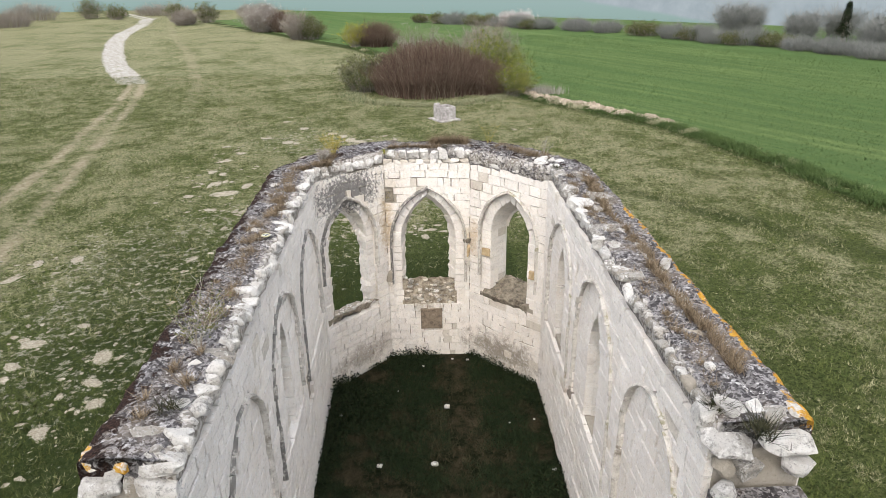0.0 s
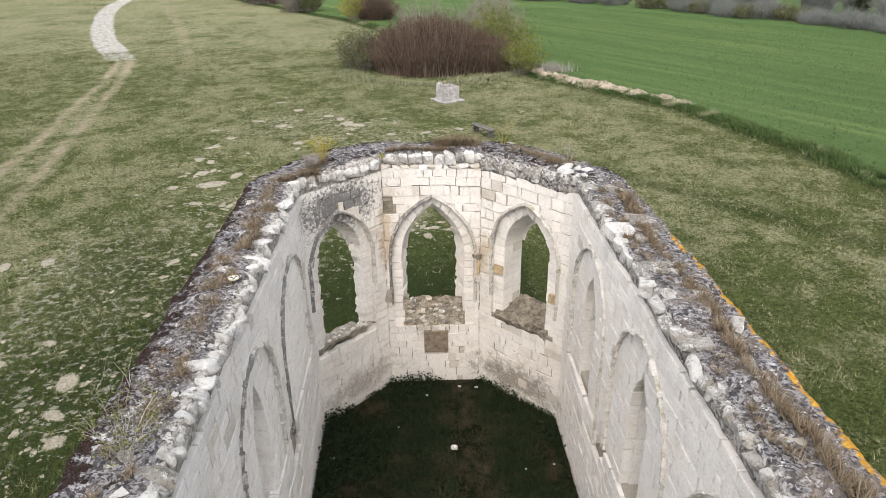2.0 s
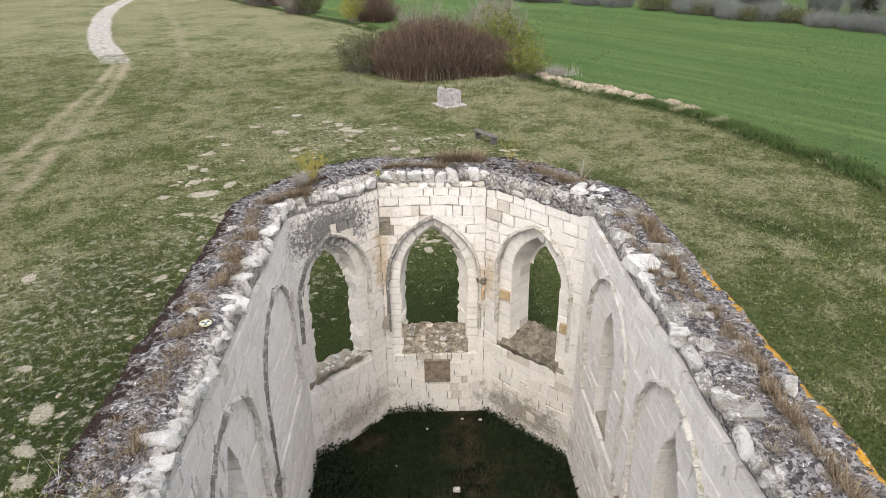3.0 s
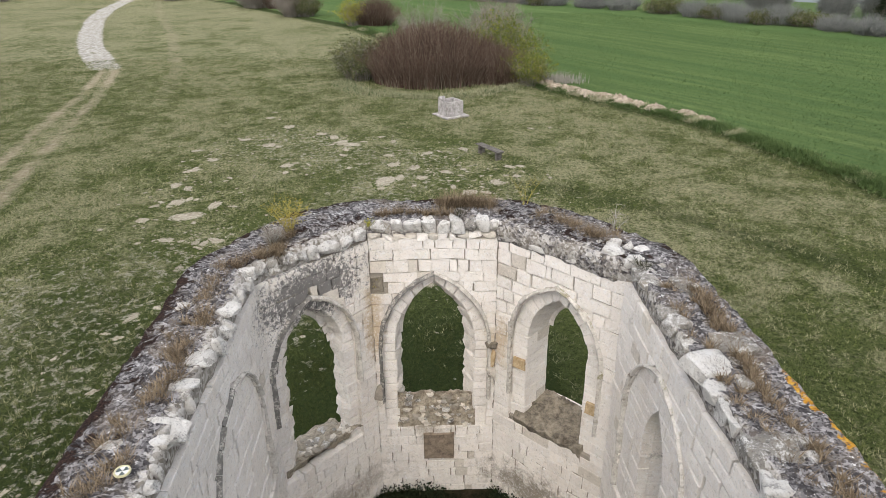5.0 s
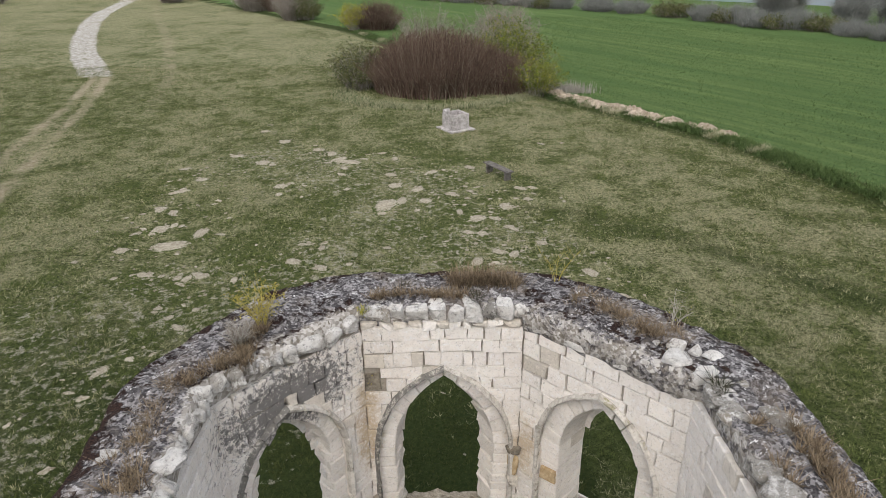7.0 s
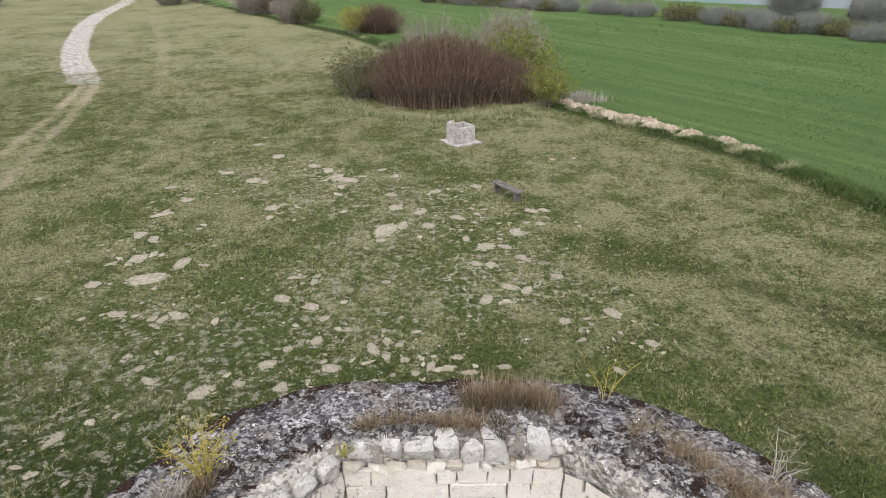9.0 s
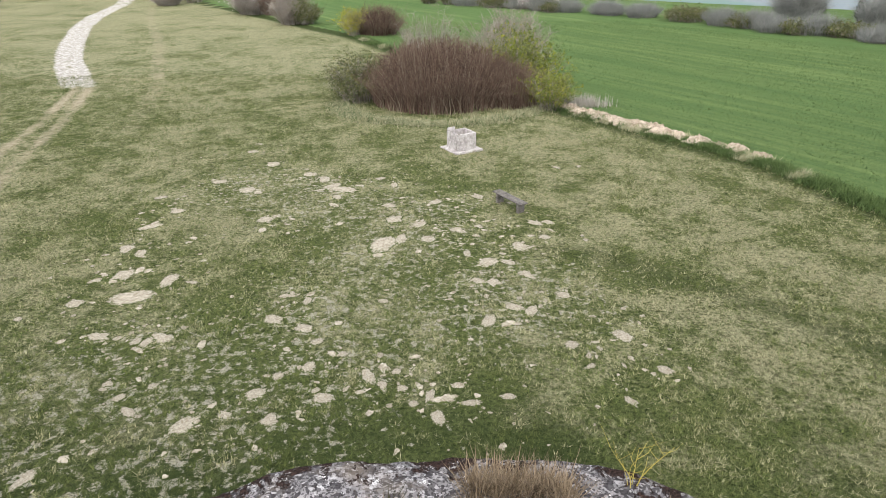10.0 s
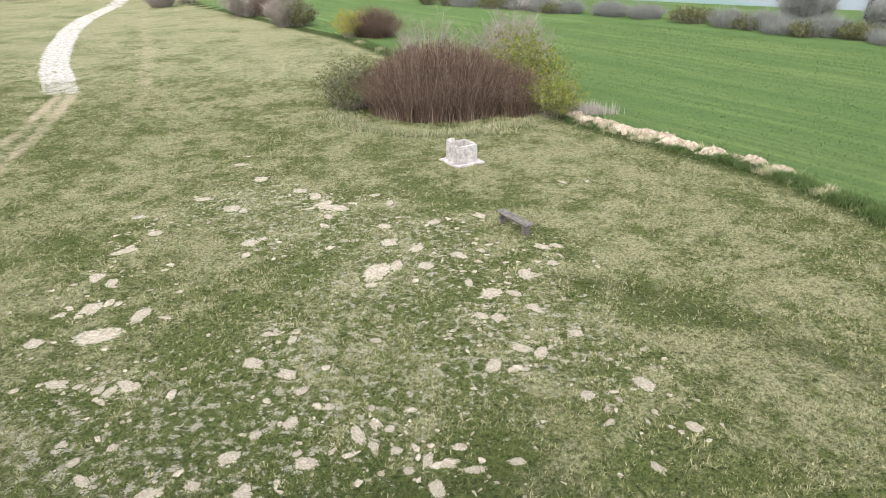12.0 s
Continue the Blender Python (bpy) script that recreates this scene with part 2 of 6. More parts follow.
def blades_material(name, a, b, c, d):
    """Blades: each differs; dry ones by the attribute 'dry', deep green ones by 'lush'."""
    n = Nodes(name, 0.85, 0.1)
    r = n.island()
    g = n.mix(r, a, b)
    g = n.mix(n.step(n.attr("lush"), 0.1, 0.8), g, n.mix(r, tuple(v * 0.5 for v in a), tuple(v * 0.5 for v in b)))
    s = n.mix(r, c, d)
    col = n.mix(n.step(n.calc("ADD", n.attr("dry"), n.calc("MULTIPLY", n.calc("SUBTRACT", r, 0.5), 0.3)), 0.25, 0.75), g, s)
    return n.done(col)


GRASS = blades_material("grass_blades", (0.032, 0.052, 0.013), (0.130, 0.150, 0.044), (0.11, 0.108, 0.048), (0.33, 0.318, 0.185))
CROP = blades_material("young_crop", (0.060, 0.104, 0.033), (0.102, 0.156, 0.054), (0.105, 0.150, 0.052), (0.135, 0.180, 0.064))
VERGE = blades_material("verge_grass", (0.032, 0.058, 0.017), (0.095, 0.138, 0.044), (0.20, 0.20, 0.11), (0.40, 0.38, 0.25))
# near-black greens: the dim light of the enclosed floor is in the colour
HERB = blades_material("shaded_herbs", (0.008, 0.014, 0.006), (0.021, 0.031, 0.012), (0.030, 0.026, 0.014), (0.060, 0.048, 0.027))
STRAW = blades_material("dead_grass", (0.070, 0.050, 0.031), (0.195, 0.148, 0.096), (0.095, 0.069, 0.042), (0.28, 0.22, 0.148))
LEAF = blades_material("spring_leaves", (0.05, 0.075, 0.015), (0.13, 0.16, 0.03), (0.2, 0.2, 0.03), (0.36, 0.34, 0.04))
LEAF_DULL = blades_material("dull_leaves", (0.04, 0.055, 0.02), (0.10, 0.115, 0.04), (0.12, 0.12, 0.05), (0.2, 0.18, 0.08))
LEAF_YELLOW = blades_material("yellow_leaves", (0.19, 0.155, 0.03), (0.31, 0.265, 0.06), (0.24, 0.2, 0.05), (0.36, 0.31, 0.08))
BLOSSOM = blades_material("pale_blossom", (0.42, 0.38, 0.36), (0.6, 0.57, 0.54), (0.5, 0.46, 0.44), (0.62, 0.6, 0.56))
TWIG_RED = blades_material("red_brown_stems", (0.055, 0.035, 0.026), (0.125, 0.082, 0.060), (0.15, 0.12, 0.085), (0.23, 0.195, 0.145))
# far hedge twigs, paled so that their colour carries the haze
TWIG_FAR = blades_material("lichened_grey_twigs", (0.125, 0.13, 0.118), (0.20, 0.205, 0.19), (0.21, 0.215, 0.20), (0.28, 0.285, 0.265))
TWIG_GREY = blades_material("grey_brown_twigs", (0.13, 0.11, 0.09), (0.26, 0.23, 0.19), (0.3, 0.28, 0.24), (0.36, 0.34, 0.3))


def plain(name, a, b, scale, rough=0.9, bump=0.4):
    n = Nodes(name, rough, 0.2)
    c = n.mix(n.step(n.noise(scale, 9, 0.82), 0.40, 0.60), a, b)
    return n.done(c, n.noise(scale * 3, 8, 0.8), bump, 0.03)


def orange_stone():
    n = Nodes("orange_lichened_stone", 0.95, 0.1)
    c = n.mix(n.step(n.noise(9, 6, 0.75), 0.4, 0.65), (0.30, 0.28, 0.25), (0.56, 0.54, 0.49))
    c = n.mix(n.step(n.noise(5, 6, 0.75), 0.5, 0.55), c, n.mix(n.step(n.noise(25, 4), 0.35, 0.7), (0.30, 0.14, 0.015), (0.52, 0.32, 0.06)))
    return n.done(c, n.noise(12, 6, 0.75), 0.9, 0.04)


ORANGE = orange_stone()


def scrape_material():
    """Bare chalky soil that gives way to turf in a ragged rim."""
    n = Nodes("chalky_scrape", 1.0, 0.05)
    c = n.mix(n.step(n.noise(5, 9, 0.82), 0.40, 0.60), (0.175, 0.15, 0.105), (0.37, 0.335, 0.265))
    c = n.mix(n.step(n.noise(14, 8, 0.84), 0.57, 0.62), c, (0.49, 0.455, 0.385))
    turf = n.mix(n.step(n.noise(16, 7, 0.8), 0.34, 0.68), (0.022, 0.036, 0.009), (0.09, 0.105, 0.034))
    rim = n.step(n.calc("ADD", n.attr("rim"), n.calc("MULTIPLY", n.calc("SUBTRACT", n.noise(3.4, 9, 0.84), 0.5), 2.4)), 0.55, 0.72)
    return n.done(n.mix(rim, c, turf), n.noise(12, 8, 0.8), 1.0, 0.04)


CHALK = scrape_material()
SPOIL = plain("chalk_spoil", (0.17, 0.135, 0.095), (0.43, 0.365, 0.285), 3, 1.0, 1.0)
CONCRETE = plain("weathered_concrete", (0.22, 0.20, 0.19), (0.46, 0.435, 0.41), 4, 0.95, 0.6)
WOOD = plain("grey_weathered_wood", (0.06, 0.055, 0.05), (0.17, 0.155, 0.135), 6, 0.9, 0.5)
OCHRE = plain("ochre_mortar", (0.33, 0.23, 0.115), (0.55, 0.43, 0.27), 9, 1.0, 0.9)
RUBBLE = plain("dark_rubble_fill", (0.075, 0.063, 0.048), (0.28, 0.245, 0.19), 4, 1.0, 1.0)
PLAQUE = plain("stained_slab", (0.12, 0.095, 0.07), (0.27, 0.215, 0.16), 7, 0.95, 0.6)
SILL = plain("broken_sill", (0.17, 0.14, 0.10), (0.46, 0.405, 0.32), 9, 1.0, 1.0)
WHITE_PAINT = plain("white_paint", (0.5, 0.5, 0.48), (0.66, 0.66, 0.63), 8, 0.6, 0.1)
YELLOW_PAINT = plain("yellow_paint", (0.40, 0.37, 0.22), (0.5, 0.47, 0.30), 8, 0.6, 0.1)
DARK_PAINT = plain("dark_paint", (0.05, 0.07, 0.07), (0.1, 0.12, 0.11), 8, 0.6, 0.1)


# ---- mesh helpers ----
def obj(name, verts, faces, material, parent=None, label="", attrs=None):
    """A mesh object from world points."""
    me = bpy.data.meshes.new(name)
    me.from_pydata([tuple(v) for v in verts] if not isinstance(verts, np.ndarray) else verts.tolist(), [], faces if isinstance(faces, list) else faces.tolist())
    me.materials.append(material)
    for key, values in (attrs or {}).items():
        a = me.attributes.new(key, "FLOAT", "POINT")
        a.data.foreach_set("value", np.asarray(values, np.float32))
    if name == "fallen_stone":
        me.polygons.foreach_set("use_smooth", [True] * len(me.polygons))
    ob = new(name, me)
    if parent is not None:
        ob.parent = parent
    if label:
        tagged(ob, label)
    return ob


def part(name, bm, material, parent, label=""):
    me = bpy.data.meshes.new(name)
    bmesh.ops.recalc_face_normals(bm, faces=bm.faces)
    bm.to_mesh(me)
    bm.free()
    me.materials.append(material)
    ob = new(name, me)
    if parent is not None:
        ob.parent = parent
    if label:
        tagged(ob, label)
    return ob


def box(bm, x0, x1, y0, y1, z0, z1, bevel=0.0, m=None):
    r = bmesh.ops.create_cube(bm, size=1.0)
    bmesh.ops.transform(bm, matrix=(m or Matrix()) @ Matrix.Translation(((x0 + x1) / 2, (y0 + y1) / 2, (z0 + z1) / 2)) @ Matrix.Diagonal((x1 - x0, y1 - y0, z1 - z0, 1)), verts=r["verts"])
    if bevel:
        es = {e for v in r["verts"] for e in v.link_edges}
        bmesh.ops.bevel(bm, geom=list(es), offset=bevel, segments=2, affect="EDGES")
    return bm


def empty(name, at=(0, 0, 0), turn=0.0):
    e = new(name)
    e.matrix_world = pose(*at, 0, 0, turn)
    return e


def tubes(paths, radii, sides=3):
    """Thin tapered tubes along paths (N, K, 3) with radii (N, K): vertices and quads."""
    n, k, _ = paths.shape
    d = np.gradient(paths, axis=1)
    d /= np.linalg.norm(d, axis=2, keepdims=True) + 1e-9
    ref = np.where(np.abs(d[..., 2:3]) > 0.9, np.array([1.0, 0, 0]), np.array([0, 0, 1.0]))
    a = np.cross(d, ref)
    a /= np.linalg.norm(a, axis=2, keepdims=True) + 1e-9
    b = np.cross(d, a)
    ang = np.arange(sides) * 2 * np.pi / sides
    ring = paths[:, :, None, :] + radii[:, :, None, None] * (np.cos(ang)[:, None] * a[:, :, None, :] + np.sin(ang)[:, None] * b[:, :, None, :])
    verts = ring.reshape(-1, 3)
    i, j, s = np.meshgrid(np.arange(n), np.arange(k - 1), np.arange(sides), indexing="ij")
    at = lambda jj, ss: ((i * k + jj) * sides + ss % sides).ravel()
    faces = np.stack([at(j, s), at(j, s + 1), at(j + 1, s + 1), at(j + 1, s)], 1)
    return verts, faces


def flecks(points, size, rng, up=0.0):
    """One small pointed leaf (a quad) at each point, turned at random."""
    n = len(points)
    d = rng.normal(size=(n, 3))
    d[:, 2] += up
    d /= np.linalg.norm(d, axis=1, keepdims=True)
    w = np.cross(d, rng.normal(size=(n, 3)))
    w /= np.linalg.norm(w, axis=1, keepdims=True)
    L = (size * rng.uniform(0.6, 1.4, n))[:, None]
    v = np.stack([points, points + d * L * 0.5 + w * L * 0.3, points + d * L, points + d * L * 0.5 - w * L * 0.3], 1).reshape(-1, 3)
    return v, np.arange(4 * n).reshape(n, 4)


def blades(points, height, width, rng, spread=0.5, per=3):
    """Grass: 'per' bent blades at each point, a tapered triangle pair each."""
    p = np.repeat(points, per, 0)
    n = len(p)
    a = rng.uniform(0, 2 * np.pi, n)
    h = np.repeat(height, per) * rng.uniform(0.6, 1.3, n)
    out = np.stack([np.cos(a), np.sin(a), np.zeros(n)], 1)
    side = np.stack([-np.sin(a), np.cos(a), np.zeros(n)], 1) * (np.repeat(width, per) * 0.5)[:, None]
    lean = rng.uniform(0.15, 1.0, n)[:, None] * spread
    base = p + out * (h * 0.1)[:, None]
    tip = base + out * h[:, None] * lean + np.array([0, 0, 1.0]) * (h * 0.9)[:, None]
    v = np.stack([base - side, base + side, tip], 1).reshape(-1, 3)
    return v, np.arange(3 * n).reshape(n, 3)


def lump(rng, size, rough=0.18, sub=2, power=0.5, breaks=0):
    """A worn, irregular stone about the origin: vertices and faces of one boulder."""
    bm = bmesh.new()
    bmesh.ops.create_icosphere(bm, subdivisions=sub, radius=0.5)
    off = Vector(rng.uniform(-50, 50, 3))
    cuts = [(Vector(rng.normal(size=3)).normalized(), rng.uniform(0.36, 0.5)) for _ in range(breaks)]
    for v in bm.verts:
        c = v.co
        q = Vector([math.copysign(abs(a * 2) ** power, a) * 0.5 for a in c])
        q *= 1 + rough * noise.noise(q * 2.3 + off) + rough * 0.7 * noise.noise(q * 4.6 + off)
        for d, reach in cuts:
            over = q.dot(d) - reach
            if over > 0:
                q -= d * over * 0.95
        v.co = Vector((q.x * size[0], q.y * size[1], q.z * size[2]))
    vs = np.array([v.co[:] for v in bm.verts])
    fs = [[v.index for v in f.verts] for f in bm.faces]
    bm.free()
    return vs, fs


# ---- ground: one sheet to the horizon ----
def near_line(x, y, pts):
    """Distance of points to a polyline."""
    best = np.full(x.shape, 1e9)
    for (ax, ay), (bx, by) in zip(pts, pts[1:]):
        dx, dy = bx - ax, by - ay
        t = np.clip(((x - ax) * dx + (y - ay) * dy) / (dx * dx + dy * dy), 0, 1)
        best = np.minimum(best, np.hypot(x - ax - t * dx, y - ay - t * dy))
    return best


def within(x, y, poly):
    ins = np.zeros(x.shape, bool)
    for (ax, ay), (bx, by) in zip(poly, poly[1:] + poly[:1]):
        hit = ((ay > y) != (by > y)) & (x < (bx - ax) * (y - ay) / (by - ay + 1e-12) + ax)
        ins ^= hit
    return ins


def soft(d, r0, r1):
    """1 inside r0, 0 past r1."""
    return np.clip((r1 - d) / (r1 - r0), 0, 1)


EDGE = [(34, -40), (24, 8), (20.2, 26), (18.7, 34.2), (15.2, 43.1), (6.9, 54.9), (-10, 87.6), (-24.4, 107.3), (-45, 135)]
FAR = [(-35, 142), (-10, 124), (9.9, 111), (18.7, 103.7), (30.2, 89.6), (45, 68), (70, 35), (95, -40)]
WHEEL_A = [(-17.5, 10), (-19, 20), (-20.4, 28.9), (-21.9, 36.6), (-25.2, 51.1), (-28.3, 61.8)]
WHEEL_B = [(-14.6, 10), (-16, 20), (-18.6, 30.5), (-20.8, 39.1), (-24.2, 52.2), (-27.2, 61.5)]
PATH = [(-28.2, 61.9), (-34.5, 72.5), (-39.3, 82.1), (-45.4, 96.2), (-50.4, 110), (-54, 126), (-59, 142), (-80, 170)]
OLD_TRACK = [(-19, 50), (-22, 61), (-29.8, 81.3), (-42.3, 109.5), (-51, 132)]
TRAIL = [(3.3, 33.3), (5, 32.6), (6.4, 31.3), (7.7, 30.4), (8.9, 29.6), (9.9, 28.6), (12, 26.5), (16, 22)]
CHAPEL = Matrix.Translation((0.26, 0, 0)) @ Matrix.Rotation(radians(2), 4, "Z")


def C(u, v, z):
    """A point in the chapel's own plan: u across, v along, z up."""
    p = CHAPEL @ Vector((u, v, z))
    return (p.x, p.y, p.z)


def local(x, y):
    c, s = math.cos(radians(2)), math.sin(radians(2))
    return (x - 0.26) * c + y * s, -(x - 0.26) * s + y * c


def relief(x, y):
    """Height of the ground."""
    return 0.05 * np.sin(x * 0.31 + 1.1) * np.cos(y * 0.23) + 0.03 * np.sin(x * 0.83 + y * 0.47) - 0.03


LATTICE = np.random.default_rng(3).random((256, 256))


def fbm(x, y, size, octaves=3, shift=0.0):
    """Smooth random field, 0 to 1, with lumps of about that size."""
    total, amp, norm = np.zeros(np.shape(x)), 1.0, 0.0
    for k in range(octaves):
        px, py = np.asarray(x) / size + 37.3 * k + shift, np.asarray(y) / size + 11.7 * k + shift * 1.7
        ix, iy = np.floor(px).astype(int), np.floor(py).astype(int)
        fx, fy = px - ix, py - iy
        fx, fy = fx * fx * (3 - 2 * fx), fy * fy * (3 - 2 * fy)
        g = lambda a, b: LATTICE[(ix + a) % 256, (iy + b) % 256]
        total += amp * ((g(0, 0) * (1 - fx) + g(1, 0) * fx) * (1 - fy) + (g(0, 1) * (1 - fx) + g(1, 1) * fx) * fy)
        norm += amp
        amp, size = amp * 0.6, size * 0.48
    return total / norm


def zones(x, y):
    u, v = local(x, y)
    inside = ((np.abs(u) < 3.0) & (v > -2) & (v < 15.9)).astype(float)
    crop = (within(x, y, EDGE + FAR) | within(x, y, FAR + [(300, -40), (300, 300), (-25, 300)])).astype(float)
    edge = near_line(x, y, EDGE)
    wheel = np.maximum(soft(near_line(x, y, WHEEL_A), 0.1, 0.9), soft(near_line(x, y, WHEEL_B), 0.1, 0.9))
    between = soft(near_line(x, y, [((a + c) / 2, (b + d) / 2) for (a, b), (c, d) in zip(WHEEL_A, WHEEL_B)]), 0.8, 2.2)
    old = soft(near_line(x, y, OLD_TRACK), 0.3, 1.6)
    worn_ = 0.45 + 0.9 * fbm(x, y, 2.2, 3, 17.0)
    soil = np.maximum(wheel * 0.85 * worn_, np.maximum(between * 0.34, old * 0.55 * worn_))
    way = near_line(x, y, PATH)
    chalk = soft(way, 0.9, 1.6) * np.clip((y - 60.3) / 2.6, 0, 1) * (0.62 + 0.7 * fbm(x, y, 2.4, 3, 8.0) - 0.35 * soft(way, 0.1, 0.5))
    trail = soft(near_line(x, y, TRAIL), 0.2, 1.4)
    margin = soft(edge, 0.8, 2.6) * (1 - crop)
    # greener and darker towards the walls, drier on the open meadow
    wall = np.maximum(np.abs(u) - 3.6, np.maximum(v - 16.9, 3 - v))
    near_wall = soft(wall, 1.5, 12.0)
    lush = np.clip((1.0 * near_wall * (u < 3) * (v < 17) + 0.85 * near_wall * ((u < 3) & (v >= 17)) + 0.4 * near_wall * (u >= 3)) * (0.55 + 0.9 * fbm(x, y, 3.0, 3, 5.0)) + 0.42 * trail + 0.9 * margin + 0.3 * np.clip(fbm(x, y, 6.0, 3, 2.0) * 2 - 1.05, 0, 1) * np.clip(1.3 - y / 60, 0.15, 1), 0, 1)
    # far turf is paled towards straw: haze put into its dryness
    far = np.clip((y - 30) / 60, 0, 1)
    lump_ = (1 - 0.85 * far) * 0.22 * (fbm(x, y, 4.5, 4) - 0.5) * 2 + (1 - 0.85 * far) * 0.55 * (fbm(x, y, 1.3, 3, 9.0) - 0.5) * 2
    dry = 0.42 - 0.30 * near_wall + (0.5 * fbm(x, y, 4.0, 4, 40.0) + 0.0) * far + 0.6 * (1 - 0.6 * far) * (fbm(x, y, 1.0, 2, 13.0) - 0.5) + 0.15 * soft(near_line(x, y, [(-14, 22), (-17, 40)]), 1, 9) + 0.15 * soft(near_line(x, y, [(6, 22), (10, 30), (8, 40), (4, 46)]), 1, 9) + 0.55 * lump_
    scrape = soft(near_line(x, y, [(-9, 40), (-2, 36), (-4, 26), (-10, 15), (-12, 24), (2, 30)]), 1.5, 7.0)
    return dict(dry=np.clip(dry, 0, 1), lush=lush, soil=soil, chalk=chalk, crop=crop, inside=inside, scrape=scrape)


xs = np.concatenate([[-2500, -1500, -900, -500, -300, -200, -150], np.arange(-120, -70, 2.0), np.arange(-70, -36, 0.6), np.arange(-36, 26, 0.34), np.arange(26, 120, 2.0), [150, 200, 300, 500, 900, 1500, 2500]])
ys = np.concatenate([[-2500, -1200, -500, -200, -100, -50, -25, -12], np.arange(-6, 66, 0.34), np.arange(66, 120, 0.7), np.arange(120, 190, 3), [220, 260, 320, 420, 600, 1000, 1700, 2500]])
GX, GY = np.meshgrid(xs, ys)
GX, GY = GX.ravel(), GY.ravel()
nx, ny = len(xs), len(ys)
ii, jj = np.meshgrid(np.arange(nx - 1), np.arange(ny - 1))
q = (jj * nx + ii).ravel()
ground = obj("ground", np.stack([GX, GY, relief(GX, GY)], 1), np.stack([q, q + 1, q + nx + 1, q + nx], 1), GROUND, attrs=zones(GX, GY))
ground.data.polygons.foreach_set("use_smooth", [True] * len(ground.data.polygons))
tagged(ground, "rough spring meadow with straw patches, wheel ruts and a green crop field", "ground", kind="structure")

# ---- misty hillside behind the fields: a glowing backdrop with painted haze ----
def hill_material():
    n = Nodes("misty_hillside", 1.0, 0.0)
    sep = n.t.nodes.new("ShaderNodeSeparateXYZ")
    n.put(n.co, sep.inputs[0])
    x, z = sep.outputs[0], sep.outputs[2]
    # a pale slope of fields, woods above a slanting edge, fog painted over all
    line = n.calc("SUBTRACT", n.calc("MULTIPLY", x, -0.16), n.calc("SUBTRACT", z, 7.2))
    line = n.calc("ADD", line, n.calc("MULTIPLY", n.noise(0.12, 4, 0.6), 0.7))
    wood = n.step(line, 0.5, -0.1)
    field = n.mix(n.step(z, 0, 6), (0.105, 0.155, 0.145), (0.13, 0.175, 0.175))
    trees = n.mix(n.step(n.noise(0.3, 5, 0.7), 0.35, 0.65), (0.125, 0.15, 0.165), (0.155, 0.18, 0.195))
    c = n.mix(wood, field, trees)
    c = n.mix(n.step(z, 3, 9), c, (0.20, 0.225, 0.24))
    # the whole slope glows by itself, mist colours included
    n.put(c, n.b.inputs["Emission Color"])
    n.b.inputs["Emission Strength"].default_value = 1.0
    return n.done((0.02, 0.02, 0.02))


# it stands behind the hedge and bends away to the open down
rise = [(118, -60), (104, 10), (95, 52), (82, 84), (64, 104), (42, 119), (16, 136), (-14, 152), (-50, 168), (-95, 165), (-140, 130), (-170, 70), (-185, 0), (-190, -60)]
foot = []
for k in range(len(rise) - 1):
    p0, p1, p2, p3 = (np.array(rise[min(max(k + o, 0), len(rise) - 1)], float) for o in (-1, 0, 1, 2))
    for s in np.linspace(0, 1, 9)[:-1] if k < len(rise) - 2 else np.linspace(0, 1, 16):
        foot.append(0.5 * (2 * p1 + (p2 - p0) * s + (2 * p0 - 5 * p1 + 4 * p2 - p3) * s * s + (3 * p1 - p0 - 3 * p2 + p3) * s ** 3))
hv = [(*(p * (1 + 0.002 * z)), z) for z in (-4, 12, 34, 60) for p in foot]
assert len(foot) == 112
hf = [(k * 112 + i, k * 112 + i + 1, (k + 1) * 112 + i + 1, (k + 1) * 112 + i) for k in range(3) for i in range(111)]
tagged(obj("backdrop", hv, hf, hill_material()), "glowing painted backdrop of a fog-veiled green hillside with woods", "hillside", kind="structure")

# ---- the roofless chapel ----
CL, CA, CB, CR = (-2.62, 14.25), (-1.15, 15.75), (0.98, 15.75), (2.62, 14.15)
OL, OA, OB, OR = (-3.55, 14.0), (-1.45, 16.72), (1.15, 16.68), (3.55, 13.9)
TOP = 5.47


class Face:
    """One straight stretch of wall: inner and outer lines in plan; s runs along the inner face, d goes outwards through about 1 m."""

    def __init__(self, name, a, b, oa, ob, bend=None, top=TOP):
        # bend: the directions in which the rounded outer line leaves oa and reaches ob
        self.name, self.top = name, top
        self.bend = [np.array(q, float) for q in bend] if bend else None
        self.a, self.b, self.oa, self.ob = (np.array(q, float) for q in (a, b, oa, ob))
        self.length = float(np.linalg.norm(self.b - self.a))
        # away from the corners the depth runs square to the inner face
        t = (self.b - self.a) / self.length
        n = np.array([-t[1], t[0]])
        w = self.ob - self.oa

        def foot(r):
            p = self.a + (self.b - self.a) * r
            m = np.array([[w[0], -n[0]], [w[1], -n[1]]])
            return float(np.linalg.solve(m, p - self.oa)[0])

        self.knots = [(0.0, 0.0), (0.1, foot(0.1)), (0.9, foot(0.9)), (1.0, 1.0)]

    def at(self, s, z, d):
        r = s / self.length
        i = self.a + (self.b - self.a) * r
        q = r
        for (r0, q0), (r1, q1) in zip(self.knots, self.knots[1:]):
            if r0 <= r <= r1:
                q = q0 + (q1 - q0) * (r - r0) / (r1 - r0)
        o = self.oa + (self.ob - self.oa) * q
        if self.bend:
            w = self.ob - self.oa
            o = o + (q * (1 - q) ** 2) * (self.bend[0] - w) - (q * q * (1 - q)) * (self.bend[1] - w)
        p = i + (o - i) * d
        return C(p[0], p[1], z)


